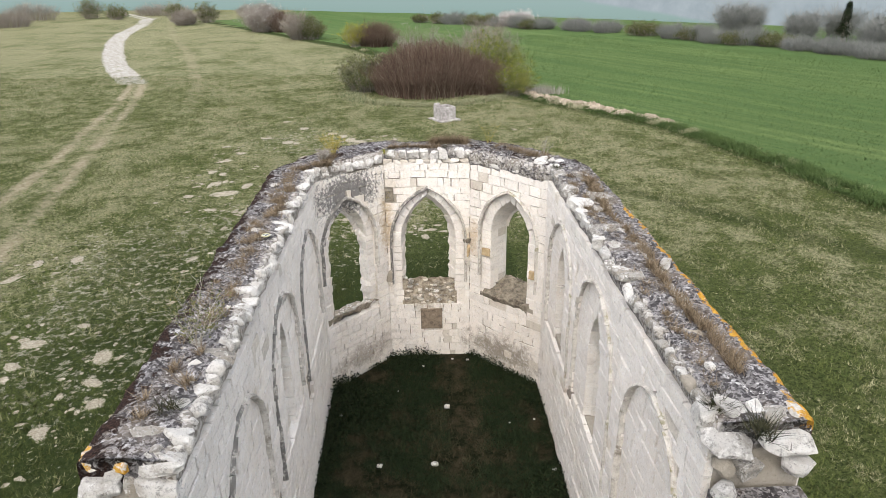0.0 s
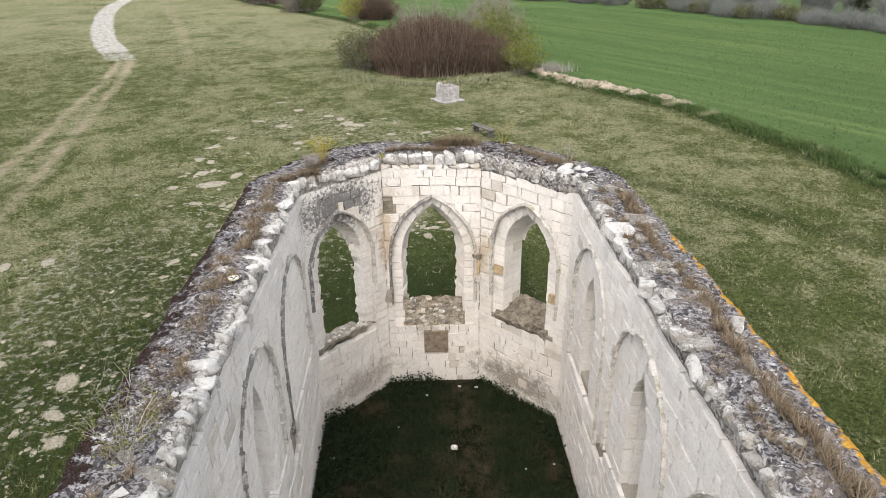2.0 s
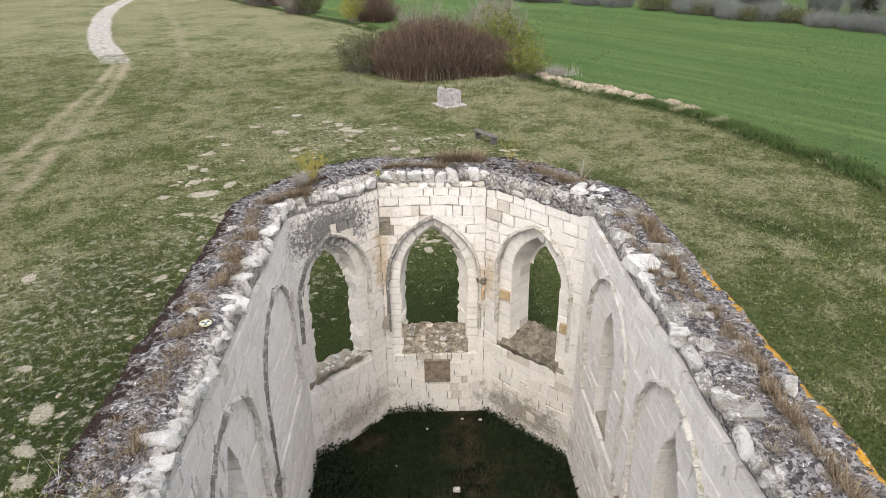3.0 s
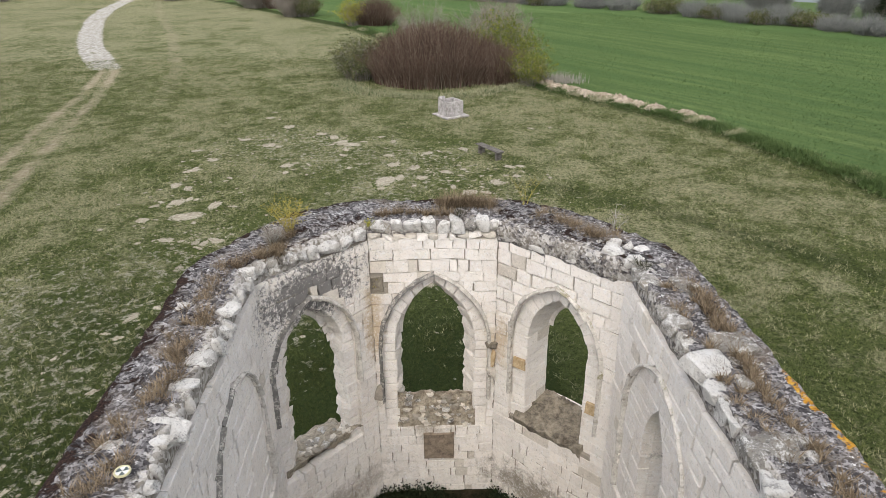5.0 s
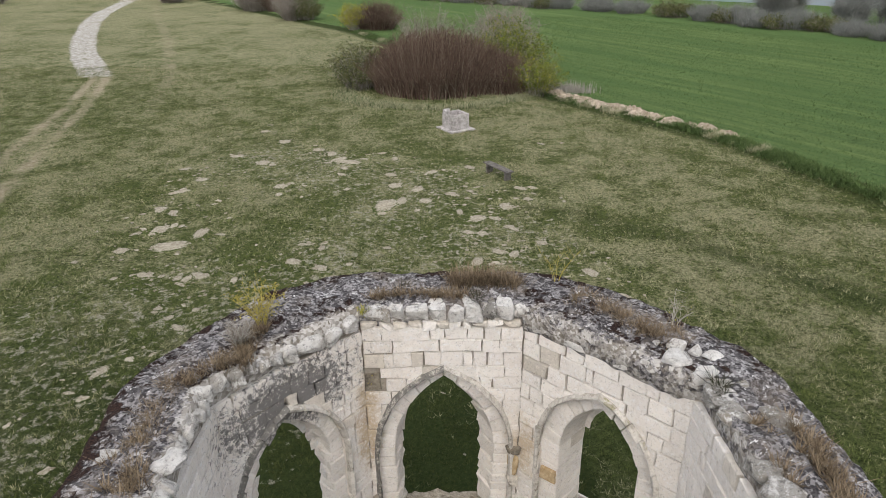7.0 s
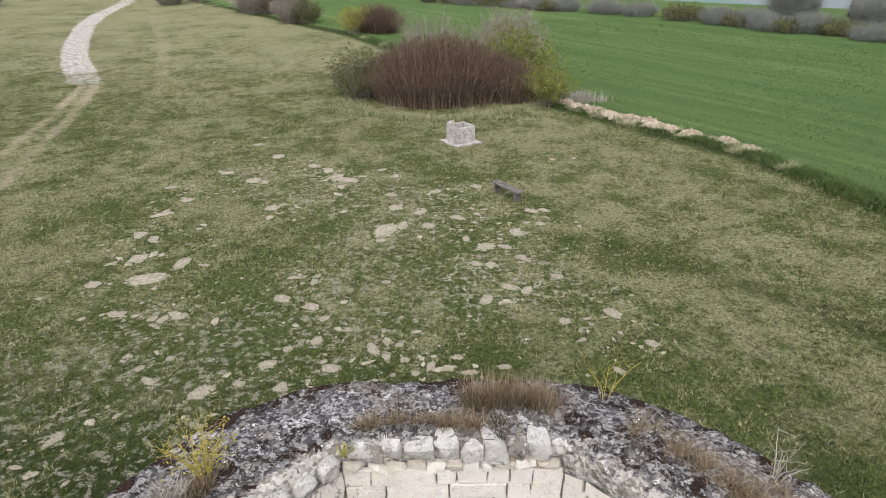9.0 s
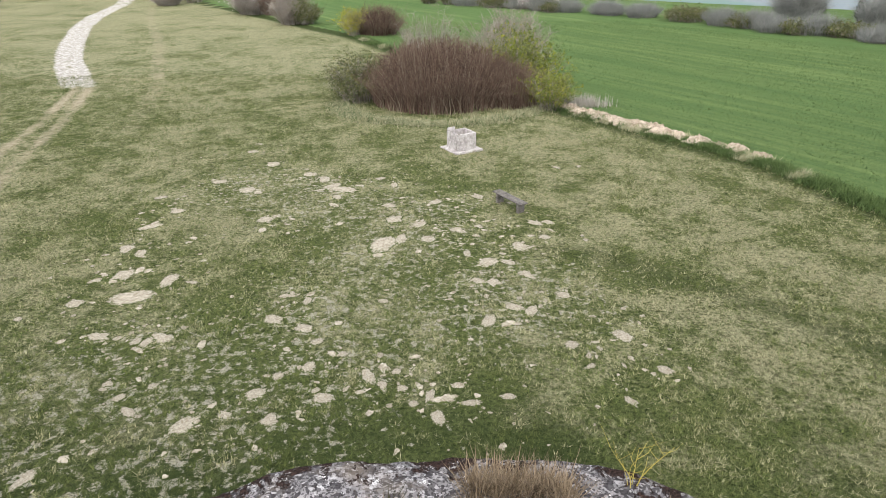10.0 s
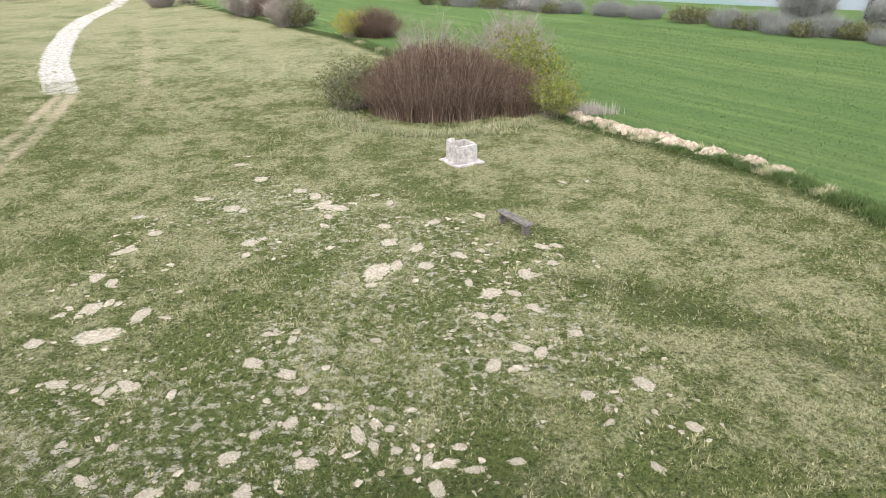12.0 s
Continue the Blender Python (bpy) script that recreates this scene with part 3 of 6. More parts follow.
def arch(w, spring, apex):
    """Half-width of a pointed arch at height z."""
    rise = apex - spring
    R = (w * w + rise * rise) / (2 * w)

    def half(z):
        if z <= spring:
            return w
        if z >= apex:
            return 0.0
        return max(math.sqrt(max(R * R - (z - spring) ** 2, 0)) - (R - w), 0.0)

    return half


def arch_line(c, w, foot, spring, apex, n):
    """Points (s, z) up one side of a pointed arch, for sides -1 and 1 mirrored by the caller."""
    rise = apex - spring
    R = (w * w + rise * rise) / (2 * w)
    top = math.asin(min(rise / R, 1))
    pts = [(R * math.cos(top * k / n) - (R - w), spring + R * math.sin(top * k / n)) for k in range(n + 1)]
    return pts


def prism(face, front, back, d0, d1, bevel, tilt=(0, 0), way=1):
    """A block with worn edges: outline front at depth d0, outline back at depth d1."""
    n = len(front)
    cs, cz = sum(p[0] for p in front) / n, sum(p[1] for p in front) / n
    fwd = [(s + bevel * (1 if cs > s else -1), z + bevel * (1 if cz > z else -1)) for s, z in front]
    vs = [face.at(s, z, d0 + tilt[0] * (s - cs) + tilt[1] * (z - cz)) for s, z in fwd]
    vs += [face.at(s, z, d0 + way * bevel * 1.3) for s, z in front] + [face.at(s, z, d1) for s, z in back]
    fs = [list(range(n - 1, -1, -1))]
    for k in (0, n):
        fs += [[k + i, k + (i + 1) % n, k + n + (i + 1) % n, k + n + i] for i in range(n)]
    fs.append(list(range(2 * n, 3 * n)))
    return vs, fs


class Masonry:
    """Collects blocks for one wall: the first ones as objects, the rest joined."""

    def __init__(self, parent, limit=300):
        self.parent, self.limit, self.count = parent, limit, 0
        self.v, self.f = [], []

    def add(self, block, material, name="stone", single=True):
        if material is None:
            return
        vs, fs = block
        if single and self.count < self.limit:
            self.count += 1
            obj(name, vs, fs, material, self.parent)
        else:
            k = len(self.v)
            self.v += vs
            self.f += [[i + k for i in q] for q in fs]

    def close(self, material):
        if self.v:
            tagged(obj("stonework", self.v, self.f, material, self.parent), kind="stuff")


def courses(rng, z0, z1, lo, hi):
    zs = [z0]
    while zs[-1] < z1 - lo * 0.8:
        zs.append(zs[-1] + rng.uniform(lo, hi))
    k = (z1 - z0) / (zs[-1] - z0)
    return [z0 + (z - z0) * k for z in zs]


def strip(mas, face, rng, left, right, z0, z1, d0, d1, wide, choose, joint=0.0055, bevel=0.0045, rough=0.006):
    """One course of upright-jointed blocks between the lines left(z) and right(z)."""
    za, zb = z0 + joint, z1 - joint
    a, b = min(left(za), left(zb)), max(right(za), right(zb))
    if b - a < 0.04:
        return
    n = max(1, round((b - a) / rng.uniform(*wide)))
    cuts = np.linspace(a, b, n + 1)
    cuts[1:-1] += rng.uniform(-0.36, 0.36, n - 1) * (b - a) / n
    for x0, x1 in zip(cuts, cuts[1:]):
        j = rng.uniform(-0.012, 0.012, 8)
        L0, L1 = max(x0, left(za)) + joint, max(x0, left(zb)) + joint
        R0, R1 = min(x1, right(za)) - joint, min(x1, right(zb)) - joint
        if R0 - L0 < 0.025 and R1 - L1 < 0.025:
            continue
        R0, R1 = max(R0, L0 + 0.008), max(R1, L1 + 0.008)
        if L0 > right(za):
            L0 = R0 = right(za)
        if L1 > right(zb):
            L1 = R1 = right(zb)
        g = rng.uniform(-0.004, 0.005, 4)
        corner = [(L0 + j[0] + g[0], za + j[1]), (R0 + j[2] - g[1], za + j[3]), (R1 + j[4] - g[1], zb + j[5]), (L1 + j[6] + g[0], zb + j[7])]
        poly = []
        for (pa, qa), (pb, qb) in zip(corner, corner[1:] + corner[:1]):
            # chipped corners and edges that are not quite straight
            m = rng.uniform(-0.012, 0.012, 2)
            poly += [(pa, qa), ((pa + pb) / 2 + m[0], (qa + qb) / 2 + m[1])]
        poly = [(p, q_ + 0.045 * noise.noise(Vector((p * 0.7, q_ * 1.2, face.length)))) for p, q_ in poly]
        dd = d0 + rng.normal() * rough + (0.012 if rng.random() < 0.04 else 0)
        mas.add(prism(face, poly, poly, dd, d1, bevel * rng.uniform(0.6, 2.0), rng.normal(size=2) * 0.007), choose((L0 + R0) / 2, (z0 + z1) / 2, rng))


def voussoirs(mas, face, c, w_out, a_out, w_in, a_in, spring, n, d0, d1, material, rng, w_back, a_back, c_back, rag=0.0):
    """Wedge stones between an outer and an inner pointed arch, both sides; the inner line moves to another arch at the back."""
    po, pi, pb = arch_line(0, w_out, 0, spring, a_out, n), arch_line(0, w_in, 0, spring, a_in, n), arch_line(0, w_back, 0, spring, a_back, n)
    for side in (-1, 1):
        for k in range(n):
            q0, q1 = rng.uniform(-rag, rag, 2)
            mk = lambda p, cc, q=0.0: (cc + side * max(p[0] + q, 0.0), p[1])
            f = [mk(po[k], c), mk(po[k + 1], c), mk(pi[k + 1], c), mk(pi[k], c)]
            grow_ = max(0.0, w_back + 0.12 - w_out)
            b = [mk(po[k], c, grow_ if k else grow_), mk(po[k + 1], c, grow_ if k < n - 1 else 0), mk(pb[k + 1], c_back, q1 if k < n - 1 else 0), mk(pb[k], c_back, q0)]
            ms, mz = sum(p[0] for p in f) / 4, sum(p[1] for p in f) / 4
            f = [(s + (ms - s) * 0.035, z + (mz - z) * 0.035) for s, z in f]
            if side > 0:
                f, b = f[::-1], b[::-1]
            mas.add(prism(face, f, b, d0 + rng.normal() * 0.012, d1, 0.012), material, "voussoir")


def hood(parent, face, c, w, foot_l, foot_r, spring, apex, rng, mats, width=0.04, proud=0.06, n=7, d_base=0.04):
    """The drip moulding round an arch: a run of weathered stones, down each side and mitred at the point."""
    for side, foot in ((-1, foot_l), (1, foot_r)):
        line = arch_line(c, w, foot, spring, apex, n)
        k = max(1, round((spring - foot) / 0.5))
        run = [(w, foot + (spring - foot) * i / k) for i in range(k)] + line
        for i in range(len(run) - 1):
            (x0, z0), (x1, z1) = run[i], run[i + 1]
            tx, tz = x1 - x0, z1 - z0
            L = math.hypot(tx, tz)
            nx_, nz_ = tz / L, -tx / L
            gap = 0.003 / L
            last = i == len(run) - 2
            wj, pj = width * rng.uniform(0.8, 1.12), proud * rng.uniform(0.6, 1.15)
            prof = [(-wj, d_base), (-wj * 0.9, -pj * 0.35), (-wj * 0.3, -pj), (wj * 0.4, -pj * 0.9), (wj, -pj * 0.1), (wj, d_base)]
            jx = rng.normal() * 0.006
            vs = []
            for f in (gap, 1 - gap):
                px, pz = x0 + tx * f, z0 + tz * f
                for o, d in prof:
                    q = d + rng.normal() * 0.009
                    if last and f > 0.5:
                        vs.append(face.at(c, apex + (o + jx) / max(nz_, 0.35), q))
                    else:
                        vs.append(face.at(c + side * (px + nx_ * (o + jx)), pz + nz_ * (o + jx), q))
            m = len(prof)
            fs = [[k2, k2 + 1, m + k2 + 1, m + k2] for k2 in range(m - 1)] + [list(range(m)), list(range(2 * m - 1, m - 1, -1))]
            obj("hood_stone", vs, fs, mats[0 if side < 0 else 1], parent)


def core(face, openings, z_top, d0=0.13, z0=-0.3):
    """The wall's body: pieces between openings (centre, half-width function, sill, apex)."""
    vs, fs = [], []

    def piece(poly):
        k = len(vs)
        n = len(poly)
        for d in (d0, 1.0):
            vs.extend(face.at(s, z, d) for s, z in poly)
        fs.append([k + i for i in range(n)][::-1])
        fs.append([k + n + i for i in range(n)])
        fs.extend([k + i, k + (i + 1) % n, k + n + (i + 1) % n, k + n + i] for i in range(n))

    cells = [0.0] + [(p[0] + q[0]) / 2 for p, q in zip(openings, openings[1:])] + [face.length]
    if not openings:
        piece([(0, z0), (face.length, z0), (face.length, z_top), (0, z_top)])
    for (c, half, sill, apex), xa, xb in zip(openings, cells, cells[1:]):
        piece([(xa, z0), (xb, z0), (xb, sill), (xa, sill)])
        piece([(xa, apex), (xb, apex), (xb, z_top), (xa, z_top)])
        zz = np.linspace(sill, apex, 13)
        for za, zb in zip(zz, zz[1:]):
            ha, hb = half(za), half(zb)
            piece([(xa, za), (max(c - ha, xa + 0.02), za), (max(c - hb, xa + 0.02), zb), (xa, zb)])
            piece([(min(c + ha, xb - 0.02), za), (xb, za), (xb, zb), (min(c + hb, xb - 0.02), zb)])
    return vs, fs


def wall(face, label, bays, wins, rng, wide, tall, choose, hoods, joint_bay_depth=0.035, joint=0.0085):
    """A wall with blind bays (each perhaps with a slit window) or open windows.
    bay: centre, half-width, foot z, spring, apex, slit or None (half, sill, spring, apex).
    win: centre, hood half-width, spring, hood apex, front half-width, front apex, throat centre, throat half-width, throat apex, throat depth, sill, raggedness, outer half-width, front sill."""
    opens = []
    for b in bays:
        if b[5]:
            h, sill, sp, ap = b[5]
            opens.append((b[0], arch(h + 0.04, sp, ap + 0.05), sill, ap + 0.05))
    for w in wins:
        opens.append((w[6], arch(max(w[12] + 0.1, abs(w[6] - w[0]) + w[1] + 0.01), w[2], w[3] + 0.12), w[10] - 0.3, w[3] + 0.12))
    vs, fs = core(face, opens, face.top, 0.085 if bays else 0.045)
    base = obj(face.name, vs, fs, MORTAR)
    tagged(base, label, "wall", kind="structure")
    mas = Masonry(base)
    frames = [(b[0], b[1], b[2], b[3], b[4]) for b in bays] + [(w[0], w[1], w[13], w[2], w[3]) for w in wins]
    frames.sort()
    L = face.length
    zs = courses(rng, -0.1, face.top, *tall)
    # from the top down, so that the best-seen courses become stones of their own
    for z0, z1 in list(zip(zs, zs[1:]))[::-1]:
        zm = (z0 + z1) / 2
        live = [(c, arch(w - 0.03, sp, ap - 0.03)) for c, w, foot, sp, ap in frames if zm > foot and z0 < ap - 0.03]
        xs_ = [lambda z: 0.0]
        for c, half in live:
            xs_ += [lambda z, c=c, half=half: c - half(z), lambda z, c=c, half=half: c + half(z)]
        xs_.append(lambda z: L)
        for k in range(0, len(xs_), 2):
            strip(mas, face, rng, xs_[k], xs_[k + 1], z0, z1, 0.0, 0.16, wide, choose, joint)
    for c, w, foot, sp, ap, slit in bays:
        half = arch(w - 0.02, sp, ap - 0.02)
        zs = courses(rng, foot, ap - 0.06, *tall)
        for z0, z1 in list(zip(zs, zs[1:]))[::-1]:
            zm = (z0 + z1) / 2
            lo, hi = (lambda z: c - half(z)), (lambda z: c + half(z))
            if slit and slit[1] < zm and z0 < slit[3]:
                sh = arch(slit[0], slit[2], slit[3])
                strip(mas, face, rng, lo, lambda z: c - sh(z), z0, z1, joint_bay_depth, 0.2, wide, choose)
                strip(mas, face, rng, lambda z: c + sh(z), hi, z0, z1, joint_bay_depth, 0.2, wide, choose)
            else:
                strip(mas, face, rng, lo, hi, z0, z1, joint_bay_depth, 0.2, wide, choose, joint)
        if slit:
            sh = arch(slit[0], slit[2], slit[3])
            zs = courses(rng, slit[1], slit[2] + (slit[3] - slit[2]) * 0.9, 0.2, 0.3)
            for z0, z1 in zip(zs, zs[1:]):
                for d0, d1 in ((0.2, 0.52), (0.52, 0.96)):
                    for sg in (-1, 1):
                        f = [(c + sg * sh(z0 + .006), z0 + .006), (c + sg * (sh(z0) + 0.1), z0 + .006), (c + sg * (sh(z1) + 0.1), z1 - .006), (c + sg * sh(z1 - .006), z1 - .006)]
                        mas.add(prism(face, f, f, d0, d1 - 0.01, 0.008), STONE_TAN, "jamb_stone")
    for c, w1, sp, ap1, w2, ap2, cm, wm, apm, dm, sill, rag, wb, front in wins:
        # jambs narrowing to a throat at depth dm and flaring again outwards, course by course
        flare = wb
        zs = courses(rng, min(front, sill - 0.25), sp, 0.14, 0.22)
        for z0, z1 in zip(zs, zs[1:]):
            for sg in (-1, 1):
                za, zb = z0 + 0.006, z1 - 0.006
                m0, m1 = cm + sg * (wm + rng.uniform(-rag, rag)), cm + sg * (wm + rng.uniform(-rag, rag))
                out = c + sg * (w1 - 0.02)
                edge = c + sg * (w2 + rng.uniform(-1, 1) * rag * 0.6)
                cut = 0.08 + (dm - 0.08) * rng.uniform(0.3, 0.65)
                k_ = (cut - 0.08) / (dm - 0.08)
                mid = edge + (m0 - edge) * k_ + rng.normal() * (0.006 + 0.25 * rag)
                for (e0, e1), (g0, g1), da, db in (((edge, edge), (mid, mid), 0.08 + rng.normal() * 0.008, cut - 0.004), ((mid, mid), (m0, m1), cut, dm - 0.004)):
                    f = [(e0, za), (out, za), (out, zb), (e1, zb)]
                    bk = [(g0, za), (out, za), (out, zb), (g1, zb)]
                    if sg < 0:
                        f, bk = f[::-1], bk[::-1]
                    mas.add(prism(face, f, bk, da, db, 0.009), choose(c, z0, rng), "jamb_stone")
                f2 = [(m0, za), (out, za), (out, zb), (m1, zb)]
                lip = cm + sg * flare
                far = min(max(lip + sg * 0.14, 0.02), face.length - 0.02)
                b2 = [(lip, za), (far, za), (far, zb), (lip, zb)]
                if sg < 0:
                    f2, b2 = f2[::-1], b2[::-1]
                mas.add(prism(face, f2, b2, dm, 0.99, 0.006), choose(c, z0, rng), "jamb_stone")
        voussoirs(mas, face, c, w1 - 0.02, ap1 - 0.02, w2, ap2, sp, 7, 0.08, dm - 0.004, STONE, rng, wm, apm, cm, rag)
        voussoirs(mas, face, c, w1 - 0.02, ap1 - 0.02, wm, apm, sp, 7, dm, 0.99, STONE, rng, flare, apm + 0.3, cm, rag * 0.5)
    for (c, w, foot, sp, ap), (fl, fr, ml, mr, prd) in zip(frames, hoods):
        hood(base, face, c, w, fl, fr, sp, ap, rng, (ml, mr), width=0.03 if bays else 0.04, proud=prd)
    # the outer face, in coarser courses
    zs = courses(rng, -0.1, face.top - 0.05, 0.26, 0.34)
    for z0, z1 in zip(zs, zs[1:]):
        zm = (z0 + z1) / 2
        n = max(2, round(face.length / 0.42))
        cuts = np.linspace(0, face.length, n + 1)
        cuts[1:-1] += rng.uniform(-0.12, 0.12, n - 1)
        for x0, x1 in zip(cuts, cuts[1:]):
            if any(sill - 0.1 < zm < ap and abs((x0 + x1) / 2 - c) < half(zm) + 0.22 for c, half, sill, ap in opens):
                continue
            p = [(x0 + 0.006, z0 + 0.006), (x1 - 0.006, z0 + 0.006), (x1 - 0.006, z1 - 0.006), (x0 + 0.006, z1 - 0.006)]
            mas.add(prism(face, p, p, 1.02 + rng.normal() * 0.008, 0.97, 0.01, way=-1), STONE, single=False)
    mas.close(STONE)
    return base


north = Face("wall_north", (-2.58, 4.95), CL, (-3.5, 5.0), OL)
north_east = Face("wall_north_east", CL, CA, OL, OA, ((0.2, 3.2), (3.0, 0.5)))
east = Face("wall_east", CA, CB, OA, OB, ((2.6, 0.35), (2.6, -0.45)))
south_east = Face("wall_south_east", CB, CR, OB, OR, ((2.8, -0.6), (0.1, -3.2)))
south = Face("wall_south", CR, (2.6, 5.25), OR, (3.6, 5.25))


def holed(*holes):
    """Ashlar with a few lost stones: holes are (s, z, half-width, half-height)."""
    def pick(s, z, rng):
        if any(abs(s - a) < w and abs(z - b) < h for a, b, w, h in holes):
            return None
        return STONE_TAN if rng.random() < 0.035 else STONE
    return pick


pale = holed()
end_wall = holed((0.08, 4.62, 0.16, 0.16))
right_apse = holed((1.98, 2.96, 0.12, 0.1), (0.5, 3.17, 0.12, 0.1))
crusted = holed((0.1, 3.3, 0.12, 0.3))


rg = np.random.default_rng(7)
# north wall: s = v - 4.95
wall(north, "roofless north wall of pale ashlar with blind pointed arches", [
    (2.0, 0.95, 2.2, 3.85, 4.88, None),
    (4.75, 1.12, 2.2, 3.8, 5.0, (0.34, 2.0, 3.7, 4.45)),
    (7.6, 1.17, 2.2, 3.75, 4.98, None)], [], rg, (0.24, 0.42), (0.18, 0.25), holed((6.5, 2.1, 0.3, 0.4), (3.35, 2.0, 0.25, 0.25)),
    [(2.2, 2.5, HOOD_DARK, HOOD, 0.055), (2.2, 2.5, HOOD_DARK, HOOD, 0.055), (2.2, 2.5, HOOD_DARK, HOOD, 0.055)])
wall(north_east, "apse wall with a ragged open lancet and black crust above", [], [
    (0.88, 0.86, 3.7, 4.92, 0.62, 4.68, 1.0, 0.47, 4.46, 0.34, 1.5, 0.05, 1.02, 1.75)], rg, (0.2, 0.33), (0.17, 0.225), crusted,
    [(2.9, 2.9, HOOD_DARK, HOOD, 0.07)], joint=0.004)
wall(east, "apse end wall with a wide ragged pointed window", [], [
    (1.07, 0.96, 3.4, 4.84, 0.70, 4.62, 1.03, 0.575, 4.44, 0.42, 1.65, 0.04, 0.8, 1.5)], rg, (0.2, 0.33), (0.17, 0.225), end_wall,
    [(2.2, 2.2, HOOD_DARK, HOOD, 0.07)], joint=0.0035)
wall(south_east, "apse wall with a splayed lancet and a sloping rubble sill", [], [
    (1.2, 0.88, 3.75, 4.94, 0.56, 4.68, 1.12, 0.40, 4.32, 0.60, 2.3, 0.008, 0.62, 1.9)], rg, (0.22, 0.36), (0.2, 0.25), right_apse,
    [(2.5, 2.5, HOOD, HOOD_MOSS, 0.06)], joint=0.0065)
wall(south, "roofless south wall of pale ashlar with pointed blind arches", [
    (1.72, 1.12, 2.2, 3.8, 5.05, (0.36, 2.3, 3.7, 4.55)),
    (4.55, 1.2, 2.2, 3.8, 5.1, (0.36, 2.2, 3.7, 4.5)),
    (7.42, 1.05, 2.2, 3.85, 4.98, None)], [], rg, (0.24, 0.42), (0.18, 0.25), holed((3.15, 1.95, 0.25, 0.25), (3.2, 1.3, 0.2, 0.15)),
    [(2.2, 1.9, HOOD, HOOD_MOSS, 0.055), (2.2, 1.9, HOOD, HOOD_MOSS, 0.055), (2.2, 1.9, HOOD, HOOD_MOSS, 0.055)])

# broken stubs where the nave walls went on
for nm, u0, u1, zt in (("wall_north_stub", -3.5, -2.62, 4.75), ("wall_south_stub", 2.64, 3.6, 4.95)):
    f = Face(nm, (u0 if u0 > 0 else u1, 5.2 if u0 > 0 else 4.9), (u0 if u0 > 0 else u1, 3.2), (u1 if u0 > 0 else u0, 5.2 if u0 > 0 else 4.9), (u1 if u0 > 0 else u0, 3.2), top=zt)
    vs, fs = core(f, [], zt, 0.0)
    tagged(obj(nm, vs, fs, CAP, attrs=dict(inner=[0.3] * len(vs), moss=[0.2] * len(vs), orange=[0.0] * len(vs))), "broken lower stub of the chapel wall", "wall", kind="structure")

# ---- wall heads: one lichened capping all the way round ----
FACES = (north, north_east, east, south_east, south)


def capping():
    cols = []
    for fi, f in enumerate(FACES):
        n = max(8, int(f.length / 0.045))
        for k in range(n + (1 if fi == 4 else 0)):
            cols.append((fi, f, f.length * k / n))
    D = [0.10, 0.06, 0.05, 0.08, 0.12, 0.17, 0.24, 0.31, 0.38, 0.45, 0.52, 0.59, 0.66, 0.73, 0.8, 0.87, 0.93, 0.98, 1.02, 1.03, 1.02]
    vs, at = [], dict(inner=[], moss=[], orange=[])
    for fi, f, s in cols:
        r = s / f.length
        for k, d in enumerate(D):
            x, y, _ = f.at(s, 0, d)
            p = Vector((x, y, 0))
            h = 5.76 + 0.05 * noise.noise(p * 0.9) + 0.045 * noise.noise(p * 3.1) + 0.03 * noise.noise(p * 7.0) + 0.018 * noise.noise(p * 17.0)
            if fi == 4:
                h += 0.05 * (1 if d < 0.55 else 0) * (0.7 + 0.6 * noise.noise(p * 2.0)) - 0.05 * (0.55 < d < 0.68)
            else:
                h += 0.05 * math.sin(math.pi * d)
            if k < 3:
                h = (5.40, 5.50, 5.63)[k] + 0.04 * noise.noise(p * 6)
            if k > 17:
                h -= (0.02, 0.12, 0.3)[k - 18]
            dd = d + (0.035 * noise.noise(p * 2.5 + Vector((9, 0, 0))) if k > 15 or k < 3 else 0) - (0.09 if fi == 3 and k < 4 else 0)
            vs.append(f.at(s, h, dd))
            at["inner"].append(max(0, 1 - max(d, 0) / (0.5 if fi < 3 else 0.62)) * (1.0 if fi < 2 else 0.8))
            edge = max(0, (d - 0.62) / 0.4)
            at["moss"].append(0.23 + 0.05 * (fi == 0) * (d > 0.4) + 0.20 * edge * (1.0 if fi < 4 else 0.3) + 0.12 * (fi in (1, 3)) * (0.1 < d < 0.5) - 0.06 * (fi == 4))
            at["orange"].append((0.67 if fi == 4 and r > 0.28 else 0.0) * min(1, max(0, (d - 0.82) / 0.12)))
    m = len(D)
    n = len(cols)
    i, j = np.meshgrid(np.arange(n - 1), np.arange(m - 1), indexing="ij")
    a = (i * m + j).ravel()
    fs = np.stack([a, a + 1, a + m + 1, a + m], 1).tolist()
    fs += [list(range(m)), [(n - 1) * m + k for k in range(m)][::-1]]
    cap = obj("wall_capping", vs, fs, CAP, attrs=at)
    cap.data.polygons.foreach_set("use_smooth", [True] * len(cap.data.polygons))
    return tagged(cap, "lichened rubble capping along the ruined wall heads", "wall top", kind="structure")


cap = capping()


